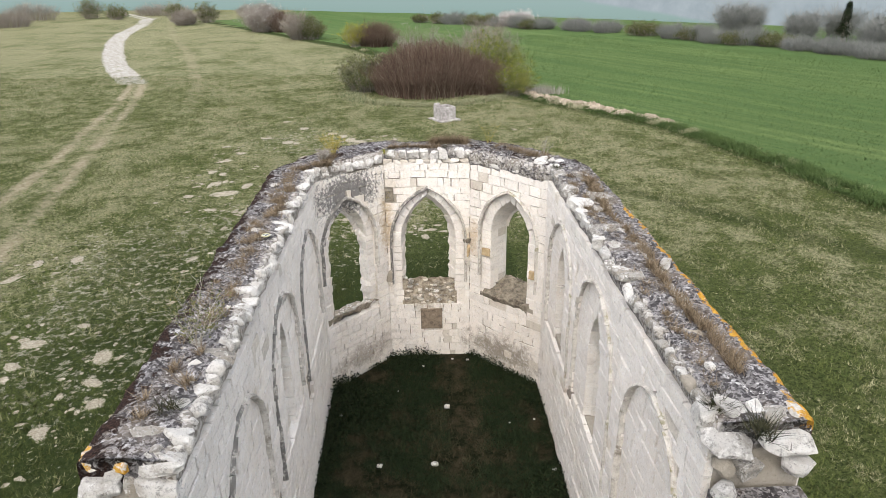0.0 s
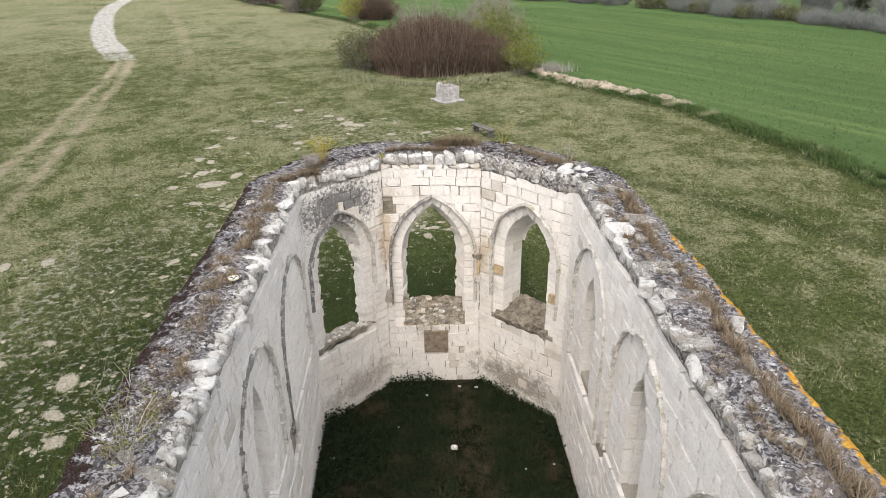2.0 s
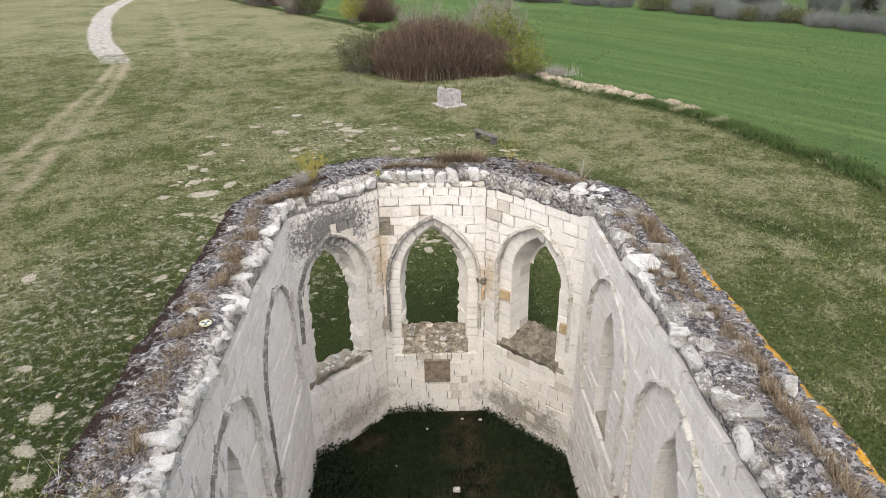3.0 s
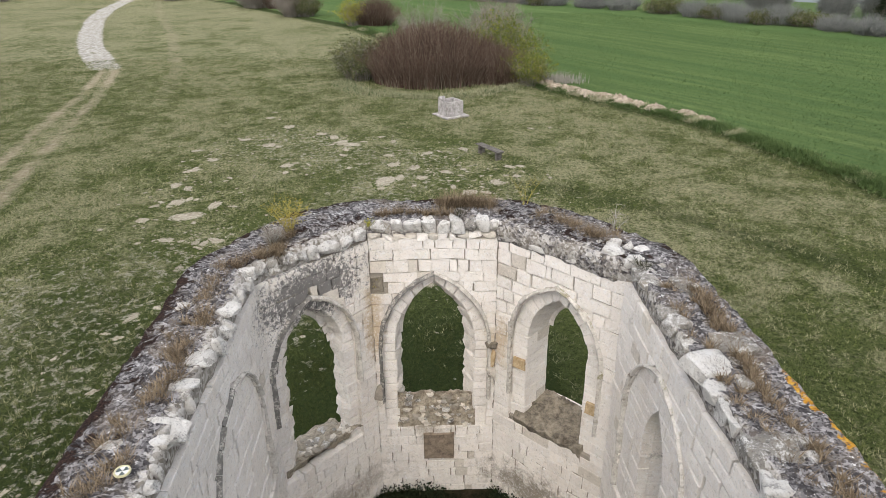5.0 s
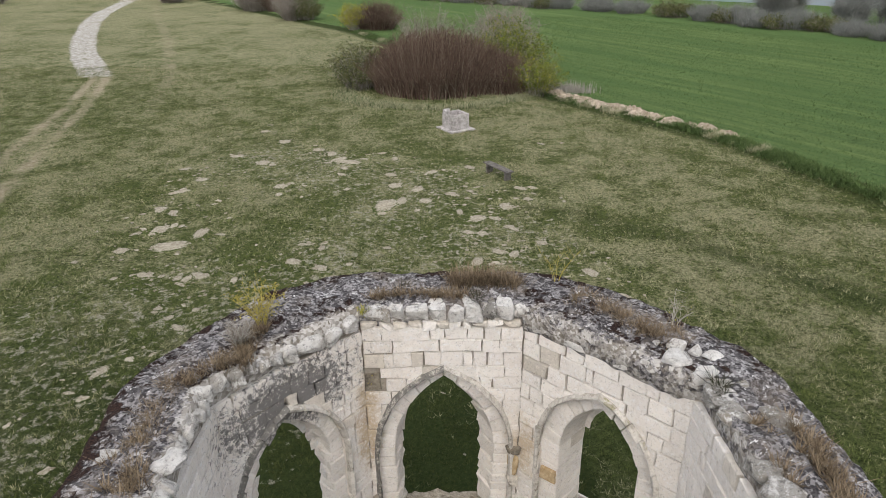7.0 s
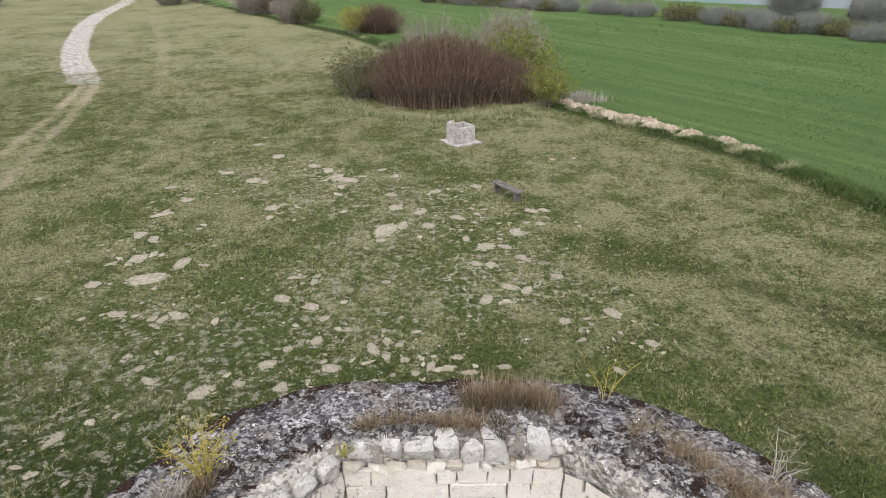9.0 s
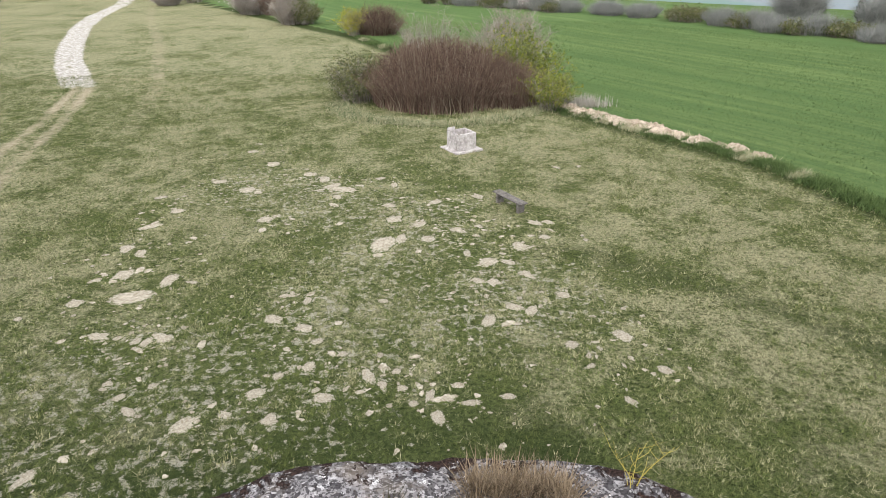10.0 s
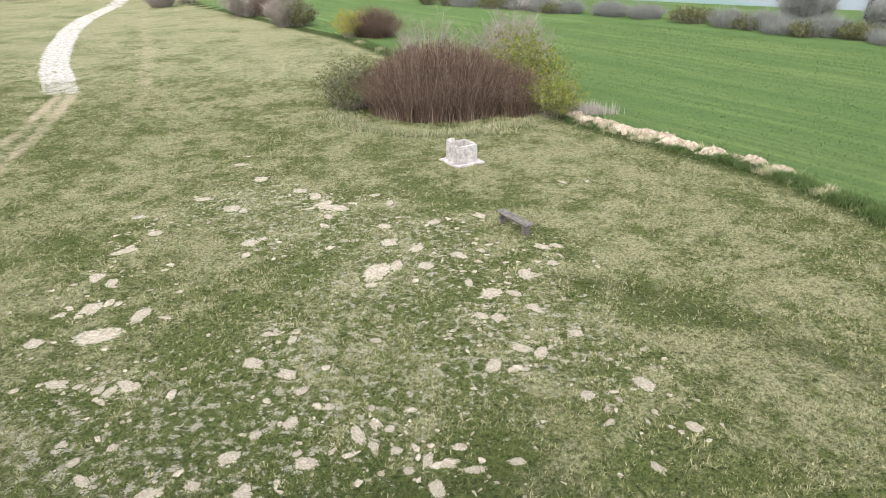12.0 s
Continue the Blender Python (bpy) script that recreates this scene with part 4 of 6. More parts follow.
def rim_stones():
    """Worn stones along the inner rim, each its own: wedges on the north wall, a block course on the apse, boulders on the south wall."""
    r = np.random.default_rng(21)

    def lay(f, s, w, deep, hgt, z, back, rough, power, breaks, yaw, tip, material):
        vs, fs = lump(r, (w * 1.06, deep * 1.06, hgt * 1.06), rough, 3, power, breaks)
        a0, a1 = np.array(f.at(s, 0, 0)), np.array(f.at(s + 0.1, 0, 0))
        t = (a1 - a0) / np.linalg.norm(a1 - a0)
        o = np.array((t[1], -t[0], 0.0))
        if np.dot(o, np.array(f.at(s, 0, 1.0)) - a0) < 0:
            o = -o
        t2, o2 = t * math.cos(yaw) + o * math.sin(yaw), o * math.cos(yaw) - t * math.sin(yaw)
        cen = np.array(f.at(s + w / 2, z, 0)) + o * (back + deep * 0.46)
        pts = cen + np.outer(vs[:, 0], t2) + np.outer(vs[:, 1], o2) + np.outer(vs[:, 2] + vs[:, 0] * tip[0] + vs[:, 1] * tip[1], (0, 0, 1))
        obj("rim_stone", pts, fs, material, cap)

    u = r.uniform
    # north: narrow pale wedges laid across the wall, then a looser second row
    for back, share, grey in ((-0.03, 0.96, 0.05), (0.2, 0.6, 0.3), (0.36, 0.25, 0.6)):
        s = 0.02
        while s < north.length - 0.1:
            w = min(0.3, 0.13 * math.exp(r.normal(0, 0.45)))
            if r.random() < share:
                lay(north, s, w, min(0.36, w * u(1.0, 2.0)), u(0.11, 0.2), 5.705 + u(-0.05, 0.05) - 0.03 * (back > 0), back + u(-0.03, 0.05), 0.3, 0.4, 8, u(-0.5, 0.5), (u(-0.3, 0.3), u(-0.3, 0.3)), RIM_GREY if r.random() < grey else BOULDER)
            s += w * u(0.92, 1.1)
    # north-east: jagged small stones, then a few broad flat blocks
    s = 0.02
    while s < 0.95:
        w = u(0.11, 0.22)
        lay(north_east, s, w, u(0.16, 0.3), u(0.13, 0.22), 5.66 + u(-0.05, 0.05), -0.02, 0.3, 0.38, 8, u(-0.4, 0.4), (u(-0.25, 0.25), u(-0.2, 0.2)), BOULDER if r.random() < 0.7 else RIM_GREY)
        s += w * u(0.95, 1.1)
    while s < north_east.length - 0.1:
        w = u(0.2, 0.42)
        lay(north_east, s, w, u(0.24, 0.34), u(0.17, 0.23), 5.60 + u(-0.03, 0.03), -0.02, 0.2, 0.28, 5, u(-0.12, 0.12), (u(-0.1, 0.1), u(-0.05, 0.05)), BOULDER)
        s += w * 1.03
    # east: one even course of worn blocks under a thin line of smaller ones
    s = 0.06
    while s < east.length - 0.08:
        w = min(u(0.17, 0.36), east.length - s)
        lay(east, s, w, u(0.26, 0.34), u(0.19, 0.23), 5.655 + u(-0.015, 0.02), -0.02, 0.16, 0.24, 5, u(-0.06, 0.06), (u(-0.06, 0.06), u(-0.05, 0.05)), BOULDER if r.random() < 0.8 else RIM_GREY)
        s += w * 1.02
    s = 0.0
    while s < east.length - 0.08:
        w = u(0.12, 0.26)
        lay(east, s, w, 0.2, u(0.09, 0.12), 5.50 + u(-0.01, 0.01), -0.01, 0.14, 0.24, 4, u(-0.05, 0.05), (0, 0), STONE_TAN if r.random() < 0.5 else STONE)
        s += w * 1.02
    # south-east: a few flat stones under the overhanging crust, boulders where it meets the south wall
    for s in (0.1, 0.62, 1.25):
        lay(south_east, s, u(0.2, 0.32), 0.24, u(0.08, 0.11), 5.51, -0.03, 0.2, 0.28, 5, 0.0, (0, 0), BOULDER)
    for s, w, back, z in ((1.62, 0.24, -0.02, 5.68), (1.84, 0.34, 0.02, 5.74), (2.1, 0.3, 0.02, 5.70), (1.75, 0.2, 0.3, 5.78), (2.0, 0.16, 0.34, 5.78), (1.6, 0.12, 0.26, 5.77), (2.16, 0.2, 0.36, 5.78)):
        lay(south_east, s, w, w * u(0.8, 1.1), w * u(0.6, 0.8), z, back, 0.3, 0.42, 7, u(-0.5, 0.5), (u(-0.2, 0.2), u(-0.2, 0.2)), BOULDER)
    # south: broad boulders and slabs; the west end falls apart into small rubble
    for back, share, grey in ((-0.02, 0.97, 0.66), (0.34, 0.6, 0.92)):
        s = 0.05
        while s < south.length - 0.12:
            late = s > 6.2
            w = u(0.1, 0.26) if late else min(0.52, 0.3 * math.exp(r.normal(0, 0.35)))
            if r.random() < share:
                lay(south, s, w, min(0.46, w * u(0.8, 1.2)), u(0.1, 0.17) if late else u(0.15, 0.23), 5.71 - 0.02 * (back > 0) + u(-0.03, 0.03), back + u(-0.02, 0.05), 0.26, 0.36, 7, u(-0.4, 0.4), (u(-0.15, 0.15), u(-0.2, 0.2)), (MORTAR if late and r.random() < 0.4 else RIM_GREY) if r.random() < grey else BOULDER)
            s += w * u(0.97, 1.1)


rim_stones()

# ---- details of the apse ----
def rubble_slope(name, face, s0, s1, d0, z0, d1, z1, material, label, seed, parent):
    """A rough sloping fill of rubble in a window's foot."""
    r = np.random.default_rng(seed)
    ns, nd = 16, 12
    vs = []
    for i in range(ns + 1):
        for j in range(nd + 1):
            s = s0 + (s1 - s0) * i / ns
            t = j / nd
            p = Vector((s * 3, t * 3, seed))
            z = z0 + (z1 - z0) * t + 0.09 * noise.noise(p) + 0.07 * noise.noise(p * 2.7)
            d = d0 + (d1 - d0) * t + 0.05 * noise.noise(p * 1.9 + Vector((4, 4, 4)))
            vs.append(face.at(s, z, d))
    m = nd + 1
    fs = [[i * m + j, i * m + j + 1, (i + 1) * m + j + 1, (i + 1) * m + j] for i in range(ns) for j in range(nd)]
    k = len(vs)
    for i in range(ns + 1):
        s = s0 + (s1 - s0) * i / ns
        low = z0 - 0.16 + 0.22 * noise.noise(Vector((s * 4, 7, seed)))
        vs += [face.at(s, low, d0 + 0.06), face.at(s, min(z0, z1) - 0.35, d1)]
    for i in range(ns):
        fs.append([i * m, (i + 1) * m, k + 2 * (i + 1), k + 2 * i])
        fs.append([i * m + nd, k + 2 * i + 1, k + 2 * (i + 1) + 1, (i + 1) * m + nd])
    for i in (0, ns):
        fs.append([i * m + j for j in range(m)] + [k + 2 * i + 1, k + 2 * i])
    return obj(name, vs, fs, material, parent, label)


def loose(face, s0, s1, d0, z0, d1, z1, n, seed, parent, size=(0.05, 0.16), material=None):
    """Broken stones bedded in a slope."""
    r = np.random.default_rng(seed)
    for _ in range(n):
        t, s = r.random(), r.uniform(s0, s1)
        w = r.uniform(*size)
        vs, fs = lump(r, (w, w * r.uniform(0.6, 1.0), w * r.uniform(0.3, 0.55)), 0.4, 2, 0.4, 6)
        a = r.uniform(0, 6.3)
        vs = np.stack([vs[:, 0] * math.cos(a) - vs[:, 1] * math.sin(a), vs[:, 0] * math.sin(a) + vs[:, 1] * math.cos(a), vs[:, 2]], 1)
        obj("rubble_stone", vs + np.array(face.at(s, z0 + (z1 - z0) * t + 0.01, d0 + (d1 - d0) * t)), fs, material or r.choice([STONE_TAN, MORTAR, RIM_GREY]), parent)


def by_name(name):
    return bpy.data.objects[name]


rubble_slope("sill", south_east, 0.46, 1.86, -0.045, 2.05, 0.62, 2.38, RUBBLE, "sloping dark rubble sill", 3, by_name("wall_south_east"))
rubble_slope("sill", north_east, 0.06, 1.74, 0.03, 1.92, 1.0, 1.32, SILL, "broken sill of loose mortar", 5, by_name("wall_north_east"))
rubble_slope("infill", east, 0.34, 1.80, 0.05, 1.46, 0.15, 2.26, SILL, "rough rubble infill under the window", 9, by_name("wall_east"))
rubble_slope("sill", east, 0.30, 1.84, 0.13, 2.26, 0.97, 1.55, SILL, "broken flat sill", 12, by_name("wall_east"))
loose(south_east, 0.5, 1.8, -0.03, 2.06, 0.58, 2.36, 26, 4, by_name("wall_south_east"), (0.06, 0.16), RUBBLE)
loose(north_east, 0.15, 1.6, 0.02, 1.92, 0.7, 1.52, 60, 6, by_name("wall_north_east"))
loose(east, 0.40, 1.72, 0.05, 1.5, 0.14, 2.22, 90, 8, by_name("wall_east"), (0.05, 0.17))
loose(south, 1.5, 2.0, 0.1, 2.05, 0.6, 2.4, 10, 10, by_name("wall_south"), material=RUBBLE)
# a stained square slab set under the middle window, in a rough rubble patch
obj("slab", *prism(east, [(0.82, 0.8), (1.40, 0.8), (1.40, 1.42), (0.82, 1.42)], [(0.82, 0.8), (1.40, 0.8), (1.40, 1.42), (0.82, 1.42)], -0.035, 0.05, 0.02), PLAQUE, by_name("wall_east"), "brown stained square slab")

# crumbling ochre mortar where facing stones are lost, a dark block for the shade in a deep socket, and the stumps of
# the vault corbels
for face, s0, s1, z0, z1, m, nm in ((south_east, 1.84, 2.12, 2.84, 3.08, OCHRE, "lost_stone_bed"), (south_east, 0.37, 0.63, 3.06, 3.28, OCHRE, "lost_stone_bed"), (south_east, 2.0, 2.14, 1.4, 1.58, OCHRE, "lost_stone_bed"), (east, 0.0, 0.22, 4.46, 4.76, RUBBLE, "socket_bed")):
    q4 = [(s0, z0), (s1, z0 + 0.02), (s1 - 0.02, z1), (s0 + 0.01, z1 - 0.02)]
    obj(nm, *prism(face, q4, q4, 0.026, 0.1, 0.008), m, by_name(face.name), "crumbling bed of a lost stone")
r_corbel = np.random.default_rng(57)
for s0, z0, w, h, m in ((0.05, 2.42, 0.2, 0.34, MORTAR), (0.06, 2.2, 0.14, 0.16, STONE_TAN), (2.06, 3.36, 0.2, 0.16, RUBBLE), (2.07, 3.1, 0.15, 0.34, OCHRE), (2.06, 2.82, 0.17, 0.2, STONE_TAN)):
    vs, fs = lump(r_corbel, (w, 0.2, h), 0.3, 3, 0.4, 6)
    obj("corbel_stump", vs + np.array(east.at(s0, z0, 0.02)), fs, m, by_name("wall_east"), "broken stump of a vault corbel")

# ---- ends of the side walls: broken slabs and orange-lichened stones ----
r_end = np.random.default_rng(31)


def end_stone(u, v, z, size, yaw, material):
    vs, fs = lump(r_end, size, 0.34, 3, 0.33, 9)
    c, s = math.cos(yaw), math.sin(yaw)
    pts = np.stack([vs[:, 0] * c - vs[:, 1] * s, vs[:, 0] * s + vs[:, 1] * c, vs[:, 2]], 1)
    cx, cy, cz = C(u, v, z)
    obj("end_stone", pts + np.array([cx, cy, cz]), fs, material, cap)


for u, v, z, size, yaw, m in (
        (3.30, 5.20, 5.56, (0.60, 0.36, 0.17), 0.04, BOULDER), (2.76, 5.22, 5.54, (0.5, 0.38, 0.18), -0.05, BOULDER), (3.50, 5.42, 5.73, (0.2, 0.3, 0.12), 0.2, ORANGE),
        (3.08, 5.42, 5.76, (0.18, 0.17, 0.15), 0.2, BOULDER), (2.86, 5.46, 5.76, (0.24, 0.36, 0.18), 0.3, BOULDER), (3.28, 5.40, 5.73, (0.26, 0.2, 0.14), 0.1, RIM_GREY), (2.62, 5.5, 5.68, (0.26, 0.3, 0.2), 0.1, BOULDER),
        (2.72, 5.16, 5.30, (0.22, 0.2, 0.18), 0.1, MORTAR), (2.74, 5.05, 5.08, (0.26, 0.24, 0.2), 0.4, BOULDER), (2.95, 5.14, 5.27, (0.26, 0.22, 0.2), 0.3, RIM_GREY), (3.46, 5.10, 5.30, (0.24, 0.26, 0.24), 0.4, BOULDER),
        (2.70, 4.75, 4.98, (0.22, 0.3, 0.16), 0.2, BOULDER), (2.72, 4.4, 4.97, (0.26, 0.3, 0.18), -0.2, BOULDER), (2.9, 4.6, 5.0, (0.14, 0.16, 0.12), 0.6, MORTAR), (3.5, 4.8, 5.0, (0.16, 0.2, 0.12), 0.3, RIM_GREY),
        (-3.40, 5.10, 5.70, (0.26, 0.26, 0.13), 0.2, ORANGE), (-3.14, 5.06, 5.70, (0.22, 0.22, 0.13), -0.2, ORANGE), (-3.20, 5.0, 5.60, (0.18, 0.16, 0.13), 0.3, BOULDER), (-2.76, 5.06, 5.68, (0.46, 0.36, 0.18), 0.1, BOULDER),
        (-2.82, 4.98, 5.50, (0.52, 0.34, 0.19), -0.06, BOULDER), (-3.34, 4.98, 5.50, (0.42, 0.34, 0.22), 0.1, BOULDER), (-3.06, 5.0, 5.52, (0.16, 0.2, 0.16), 0.4, RIM_GREY), (-3.38, 4.98, 5.28, (0.34, 0.3, 0.22), -0.1, BOULDER),
        (-2.72, 4.94, 5.28, (0.26, 0.26, 0.22), 0.2, BOULDER), (-2.68, 5.36, 5.72, (0.14, 0.3, 0.12), 0.1, ORANGE), (-3.3, 4.86, 5.06, (0.24, 0.22, 0.2), 0.2, BOULDER), (-2.74, 4.8, 5.04, (0.2, 0.22, 0.18), -0.2, BOULDER), (-2.7, 4.45, 4.8, (0.24, 0.3, 0.16), 0.2, BOULDER),
        (3.40, 8.92, 5.80, (0.30, 0.16, 0.12), 1.2, BOULDER), (2.9, 6.1, 5.84, (0.12, 0.1, 0.09), 0.4, BOULDER)):
    end_stone(u, v, z, size, yaw, m)

# ---- plants on the wall heads ----
def tufts(name, spots, rng, material, label, height=0.085, per=44, spread=2.2):
    """One clump of grass: blades round a foot."""
    vs, fs, k = [], [], 0
    for (u, v, w) in spots:
        n = int(per * w / 0.12)
        p = np.stack([u + rng.normal(0, w * 0.5, n), v + rng.normal(0, w * 0.7, n), np.full(n, 5.77)], 1)
        p = np.array([C(*q) for q in p])
        a, b = blades(p, np.full(n, height) * rng.uniform(0.6, 1.2, n), np.full(n, 0.011), rng, spread)
        vs.append(a), fs.append(b + k)
        k += len(a)
    ob = obj(name, np.concatenate(vs), np.concatenate(fs), material, attrs=dict(dry=np.full(k, 0.5)))
    return tagged(ob, label, "grass", kind="stuff")


rt = np.random.default_rng(5)
line = [(3.2 + 0.06 * math.sin(v * 2.1) + rt.normal(0, 0.04), v, rt.uniform(0.05, 0.11)) for v in np.arange(5.9, 13.6, 0.1) if rt.random() < 0.75]
line += [(rt.uniform(2.75, 3.15), v, rt.uniform(0.03, 0.06)) for v in np.arange(5.8, 13.6, 0.2)]
tufts("dead_grass", line, rt, STRAW, "dead brown grass growing along the wall head", 0.12, 60, 1.5)
north_line = [(-2.98 + 0.05 * math.sin(v * 1.7) + rt.normal(0, 0.04), v, rt.uniform(0.05, 0.12)) for v in np.arange(7.6, 14.3, 0.09) if rt.random() < 0.5 + 0.5 * (v > 11.5)]
north_line += [(rt.uniform(-3.25, -2.85), v, rt.uniform(0.03, 0.07)) for v in np.arange(5.6, 14.4, 0.3)]
tufts("dead_grass", north_line, rt, STRAW, "dead brown grass in tufts on the wall head", 0.12, 60, 1.5)
clump = [(x, 16.32 + 0.06 * math.sin(x * 5), rt.uniform(0.07, 0.13)) for x in np.arange(0.12, 0.95, 0.06)]
tufts("dead_grass", clump, rt, STRAW, "thick clump of dead grass on the apse wall head", 0.24, 60, 1.0)
arc_spots = [(1.65 + 0.5 * q + rt.normal(0, 0.07), 15.85 - 0.6 * q + rt.normal(0, 0.07), rt.uniform(0.05, 0.12)) for q in np.linspace(0, 1.7, 30)]
arc_spots += [(-2.3 - 0.45 * q + rt.normal(0, 0.08), 15.15 - 0.75 * q + rt.normal(0, 0.08), rt.uniform(0.05, 0.1)) for q in np.linspace(-0.2, 1.2, 20)]
arc_spots += [(x, 16.05 + rt.normal(0, 0.02), 0.05) for x in np.arange(-1.0, 0.3, 0.1)]
tufts("dead_grass", arc_spots, rt, STRAW, "dead brown grass on the apse wall head", 0.13, 60, 1.4)
tufts("green_tuft", [(-2.9, 5.7, 0.09), (0.35, 15.9, 0.06), (2.7, 5.5, 0.08), (3.0, 5.05, 0.14), (-0.6, 16.2, 0.05), (2.75, 13.9, 0.07), (0.6, 16.4, 0.08), (1.8, 15.7, 0.08)], rt, HERB, "small green tufts on the wall head", 0.16)


# ---- shrubs and trees ----
def grow(rng, base, n, radius, height, lean=0.5, steps=5, r0=0.014, curve=0.4, dome=True):
    """Stems that rise from a patch, fanning outwards: paths and radii."""
    a = rng.uniform(0, 2 * np.pi, n)
    q = np.sqrt(rng.uniform(0, 1, n))
    bx, by = q * np.cos(a), q * np.sin(a)
    h = height * (np.sqrt(np.maximum(0.05, 1 - 0.8 * q ** 2)) if dome else 1.0) * rng.uniform(0.72, 1.05, n)
    t = np.linspace(0, 1, steps)
    out = np.stack([bx * lean, by * lean], 1) * height + rng.normal(0, 0.12 * height, (n, 2))
    x = base[0] + bx[:, None] * radius[0] * 0.72 + out[:, 0:1] * t ** 1.6 + rng.normal(0, 0.03 * height, (n, steps)) * t * curve
    y = base[1] + by[:, None] * radius[1] * 0.72 + out[:, 1:2] * t ** 1.6 + rng.normal(0, 0.03 * height, (n, steps)) * t * curve
    z = base[2] - 0.03 + h[:, None] * t
    return np.stack([x, y, z], 2), r0 * (1.05 - 0.75 * t)[None, :] * rng.uniform(0.6, 1.4, (n, 1))


def twigs(rng, paths, per, length, r0, up=0.6):
    """Side twigs from the upper two thirds of each path."""
    n, k, _ = paths.shape
    i = np.repeat(np.arange(n), per)
    f = rng.uniform(0.25, 1.0, len(i)) * (k - 1)
    j = np.minimum(f.astype(int), k - 2)
    p = paths[i, j] + (paths[i, j + 1] - paths[i, j]) * (f - j)[:, None]
    d = rng.normal(size=(len(i), 3)) * np.array([1, 1, 0.5])
    d[:, 2] += up
    d /= np.linalg.norm(d, axis=1, keepdims=True)
    L = (length * rng.uniform(0.4, 1.2, len(i)))[:, None]
    mid = p + d * L * 0.5 + rng.normal(size=p.shape) * L * 0.08
    tip = p + d * L + np.array([0, 0, 0.15]) * L
    return np.stack([p, mid, tip], 1), np.array([1.0, 0.7, 0.35])[None, :] * r0 * np.ones((len(i), 1))


def shrub(name, label, at, radius, height, n, seed, bark, leaf=None, leaves=0, leaf_size=0.09, lean=0.4, per=5, r0=0.014, twig=0.5, dry=0.3, dome=True, category="shrub", top_leaves=0.3):
    rng = np.random.default_rng(seed)
    root = empty(name, (at[0], at[1], float(relief(np.float64(at[0]), np.float64(at[1])))))
    tagged(root, label, category)
    p, r = grow(rng, (0, 0, 0), n, radius, height, lean, r0=r0, dome=dome)
    v, f = tubes(p, r)
    tagged(obj("stem_clump", v, f, bark, root, attrs=dict(dry=np.repeat(rng.random(n) ** 2.5, 15))), kind="stuff")
    tp, tr = twigs(rng, p, per, twig, r0 * 0.5)
    v, f = tubes(tp, tr)
    tagged(obj("twig_crown", v, f, bark, root, attrs=dict(dry=np.repeat(rng.random(len(tp)) * 0.5, 9))), kind="stuff")
    if leaf is not None:
        i = rng.integers(0, len(tp), leaves)
        q = tp[i, 2] + rng.normal(0, 0.06 * height, (leaves, 3)) * 0.5
        q = q[q[:, 2] > height * (0.1)]
        v, f = flecks(q, np.full(len(q), leaf_size), rng)
        tagged(obj("foliage", v, f, leaf, root, attrs=dict(dry=np.repeat(np.clip(rng.normal(dry, 0.2, len(q)), 0, 1), 4))), kind="stuff")
    return root


shrub("thicket", "large dome of bare red-brown dogwood stems on the meadow", (-0.9, 56.3), (6.3, 5.2), 4.1, 3200, 11, TWIG_RED, lean=0.14, per=9, r0=0.02, twig=0.5)
shrub("thicket", "lower wing of bare red-brown stems beside the dome", (3.7, 55.4), (2.6, 2.6), 2.7, 900, 12, TWIG_RED, lean=0.16, per=8, r0=0.018, twig=0.45)
shrub("leafy_shrub", "olive-green shrub coming into leaf against bare stems", (-6.4, 57.2), (1.8, 2.0), 3.1, 200, 13, TWIG_GREY, LEAF_DULL, 9000, 0.13, per=12)
shrub("leafy_shrub", "yellow-green shrub in young spring leaf", (4.4, 59.6), (2.0, 1.8), 4.3, 180, 14, TWIG_GREY, LEAF, 12000, 0.13, per=14, dry=0.22)
shrub("leafy_shrub", "small green shrub at the field edge", (5.9, 54.2), (1.2, 1.0), 2.5, 120, 15, TWIG_GREY, LEAF, 9000, 0.1, per=12)
shrub("bare_tree", "grey bare sapling tree rising behind the thicket", (4.2, 64.0), (2.3, 2.3), 5.2, 160, 16, TWIG_GREY, per=26, r0=0.025, twig=0.9, lean=0.3, category="tree")
shrub("bare_tree", "thin bare tree with a few pale leaves", (-1.6, 64.0), (1.9, 1.9), 5.4, 70, 17, TWIG_GREY, LEAF_DULL, 700, 0.1, per=22, r0=0.022, twig=0.9, lean=0.3, category="tree")
shrub("bare_shrub", "brown bare shrub along the meadow edge", (-8.4, 89.5), (2.8, 2.2), 3.1, 600, 18, TWIG_RED, per=9, r0=0.02, twig=0.8)
shrub("gorse", "yellow-flowering bush beside a bare shrub", (-10.9, 88.8), (1.0, 1.0), 3.0, 90, 19, TWIG_GREY, LEAF, 3200, 0.14, per=12, dry=0.75)
shrub("leafy_shrub", "dark green shrub on the meadow edge", (-18.4, 99.5), (1.25, 1.2), 3.0, 130, 20, TWIG_GREY, LEAF_DULL, 9000, 0.15, per=12)
shrub("bare_tree", "bare grey-brown thorn on the meadow edge", (-20.4, 99.8), (1.6, 1.5), 4.0, 220, 22, TWIG_GREY, per=16, r0=0.025, twig=1.0, category="tree")
shrub("bare_tree", "pale bare thorn dusted with blossom", (-28.4, 112.0), (2.6, 2.0), 4.3, 240, 23, TWIG_GREY, BLOSSOM, 3000, 0.14, per=16, r0=0.03, twig=1.1, category="tree")
shrub("bare_shrub", "brown bare shrub far along the meadow edge", (-25.2, 111.0), (1.9, 1.8), 3.3, 300, 24, TWIG_RED, per=9, r0=0.025, twig=1.0)
